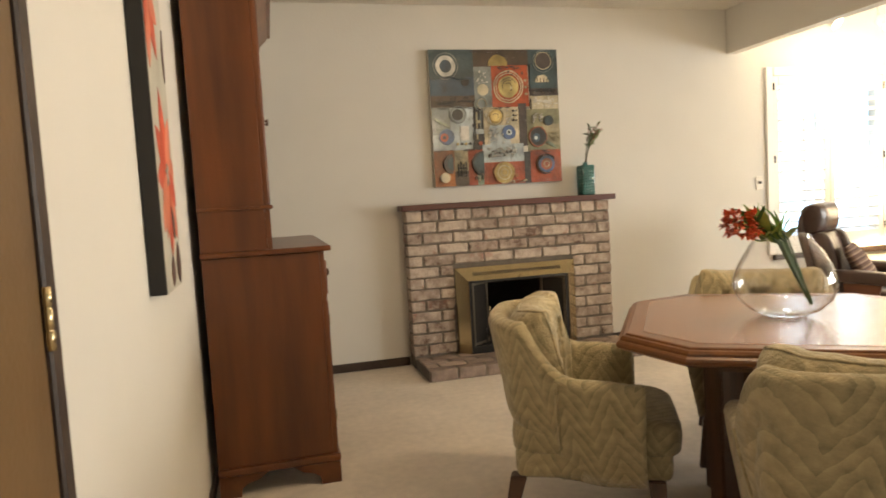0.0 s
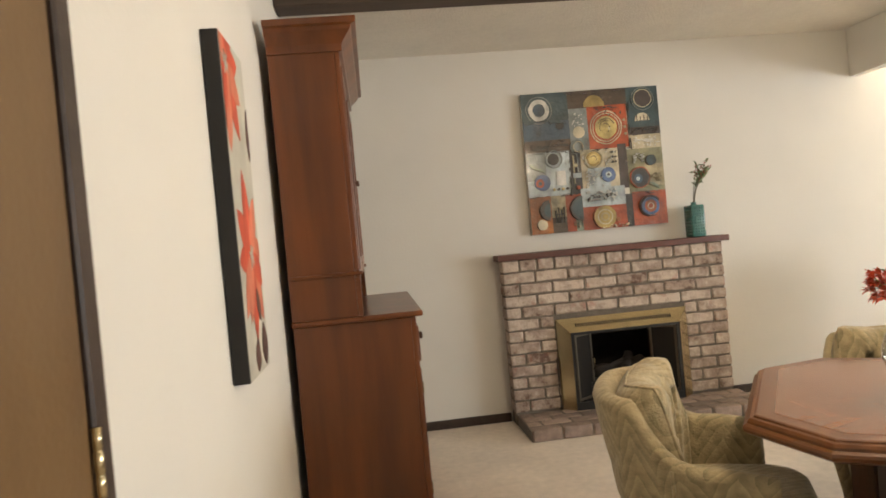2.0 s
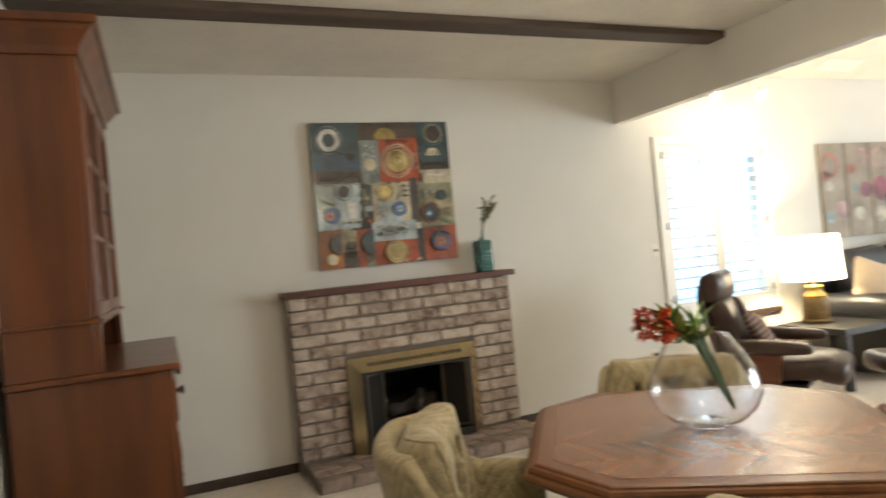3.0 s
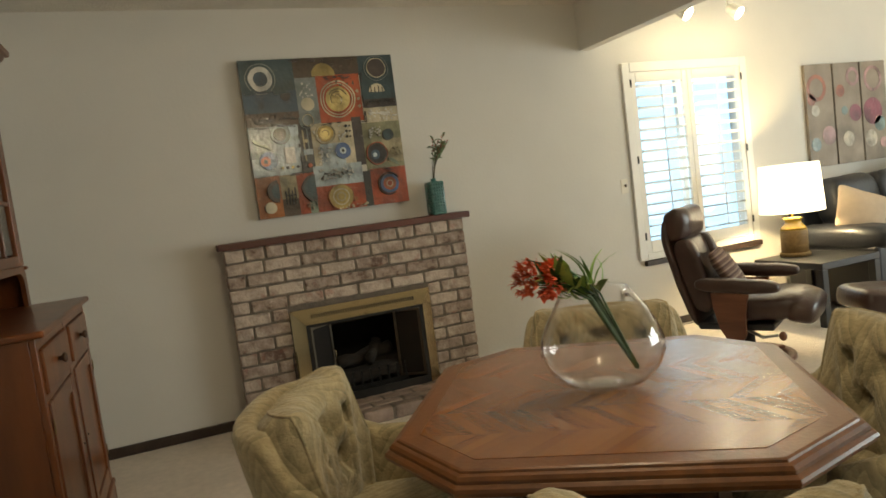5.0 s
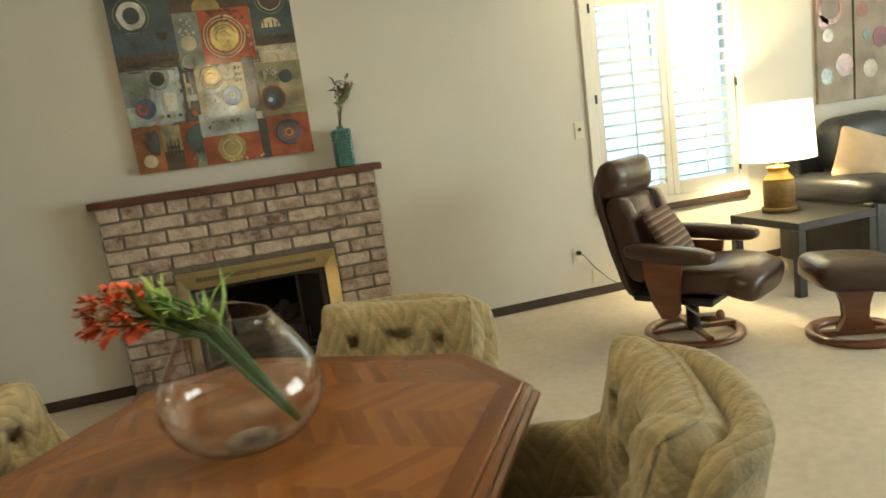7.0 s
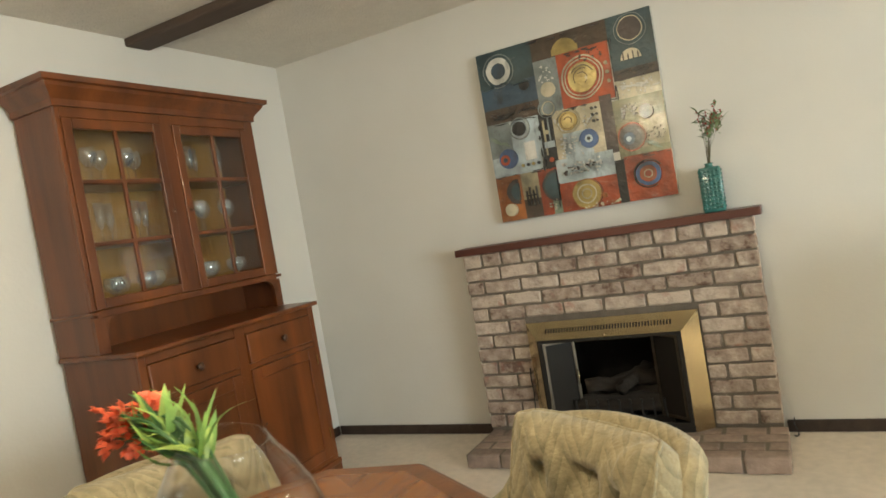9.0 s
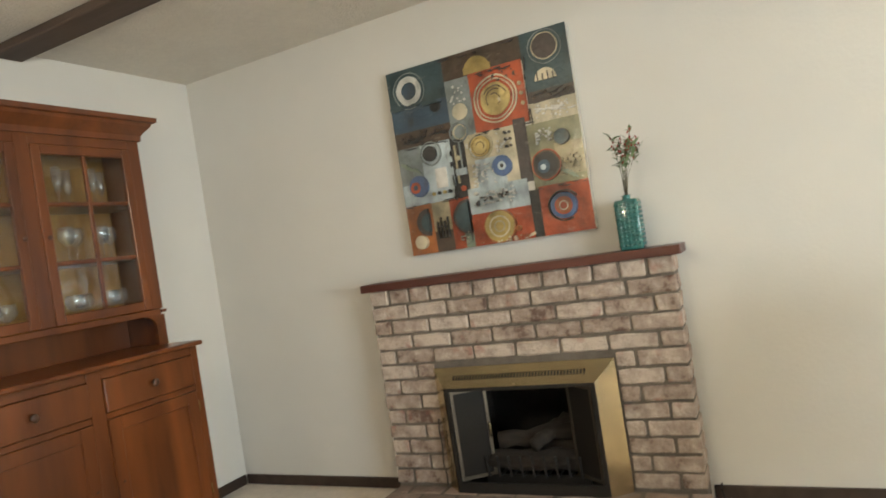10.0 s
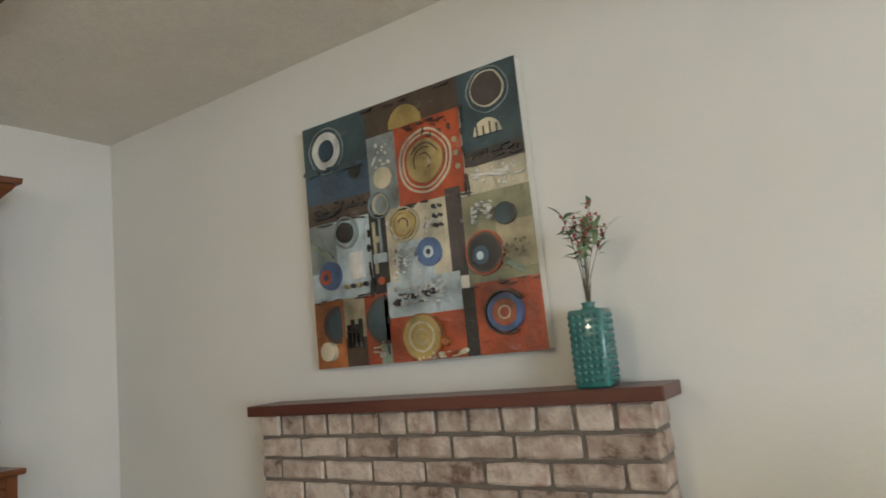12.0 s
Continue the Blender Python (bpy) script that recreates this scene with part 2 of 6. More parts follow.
# hearth bricks: a darker tone than the facing bricks, differing from brick to brick
HEARTHBRICK = mat("dark_hearth_brick", (0.30, 0.225, 0.185), 0.85, 0, 0.35, 16.0, 0.5, 60.0, spread=0.5)


# ---- mesh helpers ----
def box(bm, x0, x1, y0, y1, z0, z1, bevel=0.0, seg=1, m=None):
    r = bmesh.ops.create_cube(bm, size=1.0)
    vs = r["verts"]
    bmesh.ops.scale(bm, vec=(abs(x1 - x0), abs(y1 - y0), abs(z1 - z0)), verts=vs)
    bmesh.ops.translate(bm, vec=((x0 + x1) / 2, (y0 + y1) / 2, (z0 + z1) / 2), verts=vs)
    if m is not None:
        bmesh.ops.transform(bm, matrix=m, verts=vs)
    if bevel:
        es = list({e for v in vs for e in v.link_edges})
        bmesh.ops.bevel(bm, geom=es, offset=bevel, segments=seg, affect="EDGES", profile=0.5)
    return bm


def boxm(*a, **k):
    return box(bmesh.new(), *a, **k)


def lathe(bm, prof, seg=24, at=(0, 0, 0), m=None, close=True):
    rings = []
    for r, z in prof:
        rings.append([bm.verts.new((at[0] + r * math.cos(2 * math.pi * i / seg), at[1] + r * math.sin(2 * math.pi * i / seg), at[2] + z)) for i in range(seg)])
    for a, b in zip(rings, rings[1:]):
        for i in range(seg):
            bm.faces.new((a[i], a[(i + 1) % seg], b[(i + 1) % seg], b[i]))
    if close:
        bm.faces.new(rings[0][::-1])
        bm.faces.new(rings[-1])
    if m is not None:
        bmesh.ops.transform(bm, matrix=m, verts=[v for ring in rings for v in ring])
    return bm


def tube(bm, pts, radius, seg=8, taper=None):
    pts = [Vector(p) for p in pts]
    rings = []
    for i, p in enumerate(pts):
        d = (pts[min(i + 1, len(pts) - 1)] - pts[max(i - 1, 0)]).normalized()
        up = Vector((0, 0, 1)) if abs(d.z) < 0.9 else Vector((1, 0, 0))
        s = d.cross(up).normalized()
        u = s.cross(d)
        r = radius * (1 if taper is None else 1 + (taper - 1) * i / (len(pts) - 1))
        rings.append([bm.verts.new(p + s * r * math.cos(2 * math.pi * k / seg) + u * r * math.sin(2 * math.pi * k / seg)) for k in range(seg)])
    for a, b in zip(rings, rings[1:]):
        for i in range(seg):
            bm.faces.new((a[i], a[(i + 1) % seg], b[(i + 1) % seg], b[i]))
    bm.faces.new(rings[0][::-1]), bm.faces.new(rings[-1])
    return bm


def sgn_pow(v, e):
    return math.copysign(abs(v) ** e, v)


def cushion(bm, sx, sy, sz, m=None, square=0.35, flat=0.5, seg=28, rings=14, lump=0.0, seed=0.0, pinch=0.0):
    """A padded block: a rounded box of that full size, with corners that may be drawn out like a pillow's."""
    vs, grid = [], []
    for j in range(rings + 1):
        v = -math.pi / 2 + math.pi * j / rings
        row = []
        for i in range(seg):
            u = 2 * math.pi * i / seg
            cx, cy = sgn_pow(math.cos(u), square), sgn_pow(math.sin(u), square)
            k = sgn_pow(math.cos(v), flat)
            x, y, z = sx / 2 * cx * k, sy / 2 * cy * k, sz / 2 * sgn_pow(math.sin(v), flat)
            if pinch:
                g = min(1.0, abs(2 * x / sx) ** 2.2 + abs(2 * y / sy) ** 2.2)
                z *= 1 - pinch * min(1, g)
                w = 1 - 0.10 * (1 - abs(2 * x / sx) ** 3) * abs(2 * y / sy) - 0.0
                y *= w
                x *= 1 - 0.10 * (1 - abs(2 * y / sy) ** 3) * abs(2 * x / sx)
            if lump:
                z += lump * noise.noise(Vector((x * 9 + seed, y * 9, z * 6)))
            row.append(bm.verts.new((x, y, z)))
        grid.append(row)
        vs += row
    for a, b in zip(grid, grid[1:]):
        for i in range(seg):
            bm.faces.new((a[i], a[(i + 1) % seg], b[(i + 1) % seg], b[i]))
    bm.faces.new(grid[0][::-1]), bm.faces.new(grid[-1])
    if m is not None:
        bmesh.ops.transform(bm, matrix=m, verts=vs)
    return bm


def prism(bm, outline, z0, z1, m=None):
    lo = [bm.verts.new((x, y, z0)) for x, y in outline]
    hi = [bm.verts.new((x, y, z1)) for x, y in outline]
    n = len(outline)
    bm.faces.new(lo[::-1]), bm.faces.new(hi)
    for i in range(n):
        bm.faces.new((lo[i], lo[(i + 1) % n], hi[(i + 1) % n], hi[i]))
    if m is not None:
        bmesh.ops.transform(bm, matrix=m, verts=lo + hi)
    return bm


def mesh_of(name, bm, material, smooth=False):
    bmesh.ops.recalc_face_normals(bm, faces=bm.faces[:])
    me = bpy.data.meshes.new(name)
    bm.to_mesh(me)
    bm.free()
    me.materials.append(material)
    if smooth:
        me.polygons.foreach_set("use_smooth", [True] * len(me.polygons))
    return me


def part(name, bm, material, parent, label="", smooth=False, m=None):
    ob = new(name, mesh_of(name, bm, material, smooth))
    ob.parent = parent
    if m is not None:
        ob.matrix_basis = m
    return tagged(ob, label)


def solid(name, bm, material, kind="structure", label="", category="", smooth=False, m=None):
    ob = new(name, mesh_of(name, bm, material, smooth))
    if m is not None:
        ob.matrix_basis = m
    return tagged(ob, label, category, "", kind)


def thing(name, m, label, category, group=""):
    ob = new(name)
    ob.empty_display_size = 0.1
    ob.matrix_basis = m
    return tagged(ob, label, category, group)


# ---- the structure ----
X0, X1, Y0, Y1, TOP = 0.74, 10.2, -1.0, 5.45, 2.59
T = 0.15
VAULT_NORTH, VAULT_SOUTH = 2.66, 4.6


def wall_with_holes(name, along, face, back, a0, a1, holes, label, high=TOP):
    """A wall between two planes; holes are (from, to, sill, head)."""
    bm = bmesh.new()

    def piece(u0, u1, z0, z1):
        if u1 - u0 > 1e-4 and z1 - z0 > 1e-4:
            if along == "x":
                box(bm, u0, u1, face, back, z0, z1)
            else:
                box(bm, face, back, u0, u1, z0, z1)

    at = a0
    for h0, h1, s, e in sorted(holes):
        piece(at, h0, 0, high)
        piece(h0, h1, 0, s)
        piece(h0, h1, e, high)
        at = h1
    piece(at, a1, 0, high)
    return solid(name, bm, WALL, "structure", label, "wall")


WIN1 = (5.16, 6.32, 0.61, 2.07)
WIN2 = (8.85, 10.04, 0.61, 2.07)
DOOR = (0.93, 1.75)
wall_with_holes("wall_north", "x", Y1, Y1 + T, X0 - T, X1 + T, [(2.38, 3.16, 0.0, 0.62), WIN1, WIN2], "off-white painted living room wall with two windows", VAULT_NORTH)
wall_with_holes("wall_west", "y", X0, X0 - T, Y0, Y1, [(DOOR[0], DOOR[1], 0.0, 2.04)], "off-white painted wall beside the brown door")
wall_with_holes("wall_south", "x", Y0, Y0 - T, X0 - T, X1 + T, [], "off-white painted wall opposite the fireplace", VAULT_SOUTH)
wall_with_holes("wall_east", "y", X1, X1 + T, Y0, Y1, [(-0.75, 2.65, 0.05, 2.15)], "off-white painted end wall of living room", VAULT_SOUTH)
solid("floor", boxm(X0 - T, X1 + T, Y0 - T, Y1 + T, -0.1, 0.0), CARPET, "structure", "pale beige cut pile wall-to-wall carpet", "floor")
solid("ceiling", boxm(X0 - T, 4.739, Y0 - T, Y1 + T, TOP, TOP + 0.12), CEIL, "structure", "off-white textured ceiling", "ceiling")
RISE = (VAULT_SOUTH - VAULT_NORTH) / (Y1 - Y0)
vault = prism(bmesh.new(), [(Y0 - T, VAULT_SOUTH + RISE * T), (Y1 + T, VAULT_NORTH - RISE * T), (Y1 + T, VAULT_NORTH + 0.14), (Y0 - T, VAULT_SOUTH + 0.2)], 4.831, X1 + T, Matrix(((0, 0, 1, 0), (1, 0, 0, 0), (0, 1, 0, 0), (0, 0, 0, 1))))
solid("ceiling", vault, CEIL, "structure", "off-white sloping textured ceiling of living room", "ceiling")
solid("ground", boxm(-60, 70, -60, 70, -0.3, -0.22), mat("outdoor_ground", (0.30, 0.29, 0.26), 0.95, 0, 0.2, 2.0, 0.3, 20.0), "structure", "pale outdoor ground beyond the windows", "ground")
solid("ceiling_header", boxm(4.74, 4.83, Y0, Y1 - 0.002, 2.24, VAULT_SOUTH + 0.1), WALL, "structure", "off-white dropped ceiling header between rooms", "header")
solid("ceiling_beam", boxm(X0 + 0.002, 4.738, 4.245, 4.40, TOP - 0.045, TOP - 0.001, bevel=0.006), BEAM, "structure", "brown stained wooden ceiling beam", "beam")
# baseboards
for a, b in ((X0 + 0.014, 1.975), (3.565, X1 - 0.014)):
    solid("baseboard", boxm(a, b, Y1 - 0.013, Y1 - 0.0005, 0.0, 0.062, bevel=0.003), BROWN, "structure", "dark brown wooden baseboard", "baseboard")
solid("baseboard", boxm(X0 + 0.0005, X0 + 0.013, DOOR[1] + 0.048, Y1 - 0.014, 0.0, 0.062, bevel=0.003), BROWN, "structure", "dark brown wooden baseboard", "baseboard")
solid("baseboard", boxm(X1 - 0.013, X1 - 0.0005, 2.66, Y1 - 0.001, 0.0, 0.062, bevel=0.003), BROWN, "structure", "dark brown wooden baseboard", "baseboard")

# ---- door in the west wall ----
door = thing("door_1", pose(X0, DOOR[0], 0), "flat brown veneered door, closed, in dark frame", "door")
door["kind"] = "structure"
DW = DOOR[1] - DOOR[0]
part("door_slab", boxm(-0.034, 0.005, 0.004, DW - 0.004, 0.008, 2.03, bevel=0.003), DOORWOOD, door)
part("door_casing", boxm(-0.02, 0.012, DW, DW + 0.045, 0, 2.085, bevel=0.004), BROWN, door, "dark brown door casing")
part("door_casing", boxm(-0.02, 0.012, -0.045, 0, 0, 2.085, bevel=0.004), BROWN, door, "dark brown door casing")
part("door_casing", boxm(-0.02, 0.011, 0.0, DW, 2.04, 2.085, bevel=0.004), BROWN, door, "dark brown door casing")
for hz in (0.25, 1.06, 1.80):
    hb = lathe(bmesh.new(), [(0.0065, 0), (0.0065, 0.026), (0.0055, 0.027), (0.0055, 0.031), (0.0065, 0.032), (0.0065, 0.058), (0.0055, 0.059), (0.0055, 0.063), (0.0065, 0.064), (0.0065, 0.09)], 12, (0.012, DW - 0.001, hz - 0.045))
    part("hinge", hb, BRASS, door, "worn brass hinge knuckle", True)

# ---- fireplace ----
FX0, FX1, FY, FZ0, FZ1 = 1.981, 3.557, 5.305, 0.078, 1.125
IX0, IX1, IZ = 2.31, 3.241, 0.695
fire = thing("fireplace", pose((FX0 + FX1) / 2, Y1, 0), "whitewashed brick fireplace with raised brick hearth", "fireplace")
OX = (FX0 + FX1) / 2


def fbox(x0, x1, y0, y1, z0, z1, **k):
    return boxm(x0 - OX, x1 - OX, y0 - Y1, y1 - Y1, z0, z1, **k)


part("mortar_bed", fbox(FX0 + 0.006, IX0 + 0.03, FY + 0.009, Y1 - 0.001, 0, FZ1 - 0.003), MORTAR, fire, "grey mortar joints")
part("mortar_bed", fbox(IX1 - 0.03, FX1 - 0.006, FY + 0.009, Y1 - 0.001, 0, FZ1 - 0.003), MORTAR, fire, "grey mortar joints")
part("mortar_bed", fbox(IX0 + 0.03, IX1 - 0.03, FY + 0.009, Y1 - 0.001, IZ - 0.05, FZ1 - 0.003), MORTAR, fire, "grey mortar joints")
part("hearth_bed", fbox(FX0 + 0.012, 3.567, 4.912, FY + 0.006, 0, FZ0 - 0.006), MORTAR, fire, "grey mortar of the hearth")
part("mantel", fbox(1.948, 3.598, 5.272, Y1 - 0.001, FZ1 + 0.001, FZ1 + 0.042, bevel=0.004, seg=2), MANTEL, fire, "dark red-brown wooden mantel shelf")
# brass surround: sloping mitred frame round the fire opening
IN0, IN1, INZ, INY = 2.386, 3.156, 0.605, 5.218
oz = FZ0 + 0.002


def v3(bm, x, y, z):
    return bm.verts.new((x - OX, y - Y1, z))


def quad_solid(bm, a, b, c, d, t=0.006):
    q = [v3(bm, *p) for p in (a, b, c, d)]
    r = [v3(bm, p[0], p[1] + t, p[2]) for p in (a, b, c, d)]
    bm.faces.new(q), bm.faces.new(r[::-1])
    for i in range(4):
        bm.faces.new((q[i], r[i], r[(i + 1) % 4], q[(i + 1) % 4]))


lft, rgt, top = bmesh.new(), bmesh.new(), bmesh.new()
oy = FY - 0.012
quad_solid(lft, (IX0, oy, oz), (IN0, INY, oz), (IN0, INY, INZ), (IX0, oy, IZ))
quad_solid(rgt, (IN1, INY, oz), (IX1, oy, oz), (IX1, oy, IZ), (IN1, INY, INZ))
quad_solid(top, (IN0, INY, INZ), (IN1, INY, INZ), (IX1, oy, IZ), (IX0, oy, IZ))
insert = part("fire_surround", lft, BRASS, fire, "polished brass fire surround")
part("surround_side", rgt, BRASS, insert)
part("surround_top", top, BRASS, insert)
# vent grille on the top face
slope = math.atan2(oy - INY, IZ - INZ)
zm, ym = (INZ + IZ) / 2, (INY + oy) / 2
for i in range(44):
    x = IN0 + 0.05 + i * (IN1 - IN0 - 0.1) / 43
    part("vent_slot", boxm(-0.0036, 0.0036, -0.0025, 0.001, -0.013, 0.013), BLACKMETAL, insert, m=pose(x - OX, ym - Y1 - 0.001, zm, -math.degrees(slope), 0, 0))
part("damper_knob", lathe(bmesh.new(), [(0.004, 0), (0.009, 0.004), (0.009, 0.01), (0.003, 0.013)], 12, m=pose((IN0 + IN1) / 2 - OX, INY - Y1, INZ + 0.012, 90, 0, 0)), BRASS, insert, "small brass damper knob", True)
# firebox
bx = fbox(IN0 - 0.005, IN0 + 0.004, INY + 0.01, Y1 + 0.35, oz, INZ)
box(bx, IN1 - 0.004 - OX, IN1 + 0.005 - OX, INY + 0.01 - Y1, 0.35, oz, INZ)
box(bx, IN0 - OX, IN1 - OX, INY + 0.01 - Y1, 0.35, oz - 0.004, oz + 0.008)
box(bx, IN0 - OX, IN1 - OX, INY + 0.01 - Y1, 0.35, INZ - 0.008, INZ)
box(bx, IN0 - OX, IN1 - OX, 0.33, 0.35, oz, INZ)
part("firebox", bx, SOOT, fire, "sooty black firebox")
rim = fbox(IN0 + 0.0045, IN1 - 0.0045, INY + 0.004, INY + 0.02, oz + 0.001, oz + 0.05)
box(rim, IN0 + 0.0045 - OX, IN0 + 0.022 - OX, INY + 0.004 - Y1, INY + 0.02 - Y1, oz + 0.05, INZ - 0.001)
box(rim, IN1 - 0.022 - OX, IN1 - 0.0045 - OX, INY + 0.004 - Y1, INY + 0.02 - Y1, oz + 0.05, INZ - 0.001)
box(rim, IN0 + 0.022 - OX, IN1 - 0.022 - OX, INY + 0.004 - Y1, INY + 0.02 - Y1, INZ - 0.018, INZ - 0.001)
part("door_frame", rim, BLACKMETAL, fire, "black metal door frame")
SMOKED = mat("smoked_glass", (0.018, 0.016, 0.014), 0.32, 0, 0.1, 8.0)
SMOKED.node_tree.nodes["Principled BSDF"].inputs["Specular IOR Level"].default_value = 0.15


def fire_door(x, turn):
    d = new("fire_door")
    d.parent = fire
    d.matrix_basis = pose(x - OX, INY - Y1 + 0.012, oz + 0.055, 0, 0, turn)
    h, w = INZ - oz - 0.075, 0.185
    f = boxm(0, 0.016, -0.006, 0.006, 0, h)
    box(f, w - 0.016, w, -0.006, 0.006, 0, h)
    box(f, 0.016, w - 0.016, -0.006, 0.006, 0, 0.016)
    box(f, 0.016, w - 0.016, -0.006, 0.006, h - 0.016, h)
    me = mesh_of("fire_door", f, mat("bronze_metal", (0.12, 0.10, 0.075), 0.4, 0.8, 0.2, 20.0))
    b = new("fire_door", me)
    b.parent, b.matrix_basis = fire, d.matrix_basis.copy()
    bpy.data.objects.remove(d)
    tagged(b, "folded glass fire door in black metal")
    part("pane", boxm(0.0165, w - 0.0165, -0.002, 0.002, 0.0165, h - 0.0165), SMOKED, b)
    part("handle", tube(bmesh.new(), [(w - 0.008, -0.006, h * 0.42), (w - 0.008, -0.022, h * 0.44), (w - 0.008, -0.022, h * 0.58), (w - 0.008, -0.006, h * 0.60)], 0.004), BRASS, b, "", True)


fire_door(IN0 + 0.024, 36)
fire_door(IN1 - 0.024, 144)
GRATE = BLACKMETAL
gr = bmesh.new()
for i in range(9):
    x = 2.53 + i * 0.06
    tube(gr, [(x - OX, 5.29 - Y1, oz + 0.16), (x - OX, 5.3 - Y1, oz + 0.06), (x - OX, 5.55 - Y1, oz + 0.06), (x - OX, 5.6 - Y1, oz + 0.14)], 0.007, 6)
for y in (5.34, 5.52):
    box(gr, 2.5 - OX, 3.04 - OX, y - Y1 - 0.008, y - Y1 + 0.008, oz + 0.008, oz + 0.055)
part("grate", gr, GRATE, fire, "black iron log grate")
LOG = mat("charred_log", (0.034, 0.027, 0.022), 0.95, 0, 0.6, 22.0, 1.0, 40.0, stretch=(0.3, 1, 1))
for (x0, y0, z0, x1, y1, z1, r) in ((2.5, 5.36, 0.20, 3.06, 5.38, 0.2, 0.05), (2.54, 5.5, 0.21, 3.02, 5.49, 0.22, 0.055), (2.58, 5.38, 0.29, 2.98, 5.5, 0.31, 0.043), (2.78, 5.33, 0.28, 2.9, 5.55, 0.36, 0.033)):
    lg = bmesh.new()
    tube(lg, [(x0 + (x1 - x0) * k / 6 - OX, y0 + (y1 - y0) * k / 6 - Y1, z0 + (z1 - z0) * k / 6 + 0.008 * math.sin(k * 2.1)) for k in range(7)], r, 10)
    for v in lg.verts:
        v.co += Vector((0, 1, 1)) * 0.012 * noise.noise(v.co * 25)
    part("log", lg, LOG, fire, "charred grey gas log", True)

# ---- the painting over the mantel ----
PX0, PX1, PZ0, PZ1, PY = 2.232, 3.224, 1.285, 2.265, 5.405
PW, PH = PX1 - PX0, PZ1 - PZ0
art = thing("painting", pose((PX0 + PX1) / 2, PY, PZ0), "square abstract canvas of colour blocks and circles", "painting")


def paint(name, c, metal=0.0):
    m = mat("paint_" + name, [v * 0.85 for v in c], 0.36 if not metal else 0.34, metal, 0.7, 7.0, 0.6, 34.0, 0.6)
    p = m.node_tree.nodes["Principled BSDF"]
    p.inputs["Coat Roughness"].default_value = 0.05
    # dark smears and pale scumble dragged over the colour, and brush marks in the varnish
    t = m.node_tree
    base = p.inputs["Base Color"].links[0].from_socket
    for tone, sc, lo, hi, most, st in (((0.03, 0.022, 0.016), 9.0, 0.54, 0.72, 0.75, (1, 1, 0.45)), ((0.62, 0.58, 0.48), 13.0, 0.60, 0.78, 0.40, (0.6, 1, 1.4))):
        cc, mp, nn, rr, mx = t.nodes.new("ShaderNodeTexCoord"), t.nodes.new("ShaderNodeMapping"), t.nodes.new("ShaderNodeTexNoise"), t.nodes.new("ShaderNodeMapRange"), t.nodes.new("ShaderNodeMix")
        mp.inputs["Scale"].default_value, mp.inputs["Location"].default_value = st, (len(MATS) * 0.37, 0, 0)
        nn.inputs["Scale"].default_value, nn.inputs["Detail"].default_value, nn.inputs["Roughness"].default_value = sc, 7, 0.68
        rr.inputs["From Min"].default_value, rr.inputs["From Max"].default_value, rr.inputs["To Max"].default_value = lo, hi, most
        mx.data_type = "RGBA"
        mx.inputs[7].default_value = (*tone, 1)
        t.links.new(cc.outputs["Object"], mp.inputs[0]), t.links.new(mp.outputs[0], nn.inputs["Vector"]), t.links.new(nn.outputs["Fac"], rr.inputs["Value"])
        t.links.new(rr.outputs[0], mx.inputs[0]), t.links.new(base, mx.inputs[6])
        base = mx.outputs[2]
    t.links.new(base, p.inputs["Base Color"])
    c, n, b = t.nodes.new("ShaderNodeTexCoord"), t.nodes.new("ShaderNodeTexNoise"), t.nodes.new("ShaderNodeBump")
    n.inputs["Scale"].default_value, n.inputs["Detail"].default_value = 45, 3
    b.inputs["Strength"].default_value, b.inputs["Distance"].default_value = 0.16, 0.01
    t.links.new(c.outputs["Object"], n.inputs["Vector"]), t.links.new(n.outputs["Fac"], b.inputs["Height"]), t.links.new(b.outputs[0], p.inputs["Coat Normal"])
    return m


INK = {
    "teal": paint("teal", (0.038, 0.068, 0.074)), "blue": paint("blue", (0.042, 0.078, 0.115)), "brown": paint("brown", (0.075, 0.048, 0.03)),
    "red": paint("red", (0.42, 0.075, 0.022)), "orange": paint("orange", (0.36, 0.12, 0.03)), "cream": paint("cream", (0.56, 0.49, 0.34)),
    "azure": paint("azure", (0.075, 0.13, 0.27)), "olive": paint("olive", (0.27, 0.26, 0.15)), "grey": paint("grey", (0.24, 0.27, 0.26)), "sky": paint("sky", (0.48, 0.55, 0.57)),
    "white": paint("white", (0.66, 0.64, 0.58)), "black": paint("black", (0.02, 0.018, 0.016)), "gold": paint("gold", (0.42, 0.30, 0.09)),
    "leaf": paint("leaf", (0.55, 0.44, 0.20), 0.9), "dark": paint("dark", (0.06, 0.045, 0.04)), "sage": paint("sage", (0.27, 0.33, 0.24)), "tan": paint("tan", (0.42, 0.36, 0.22)),
}
part("canvas", boxm(-PW / 2, PW / 2, 0.0, 0.043, 0, PH, bevel=0.002), mat("canvas_cloth", (0.55, 0.52, 0.45), 0.9, 0, 0.05, 20.0, 0.2, 200.0), art)
LAYER = [0]


def patch(u0, v0, u1, v1, ink, t=0.002):
    LAYER[0] += 1
    t += LAYER[0] * 0.00004
    part("patch", boxm((u0 - 0.5) * PW, (u1 - 0.5) * PW, -t, 0.0005, (1 - v1) * PH, (1 - v0) * PH), INK[ink], art)


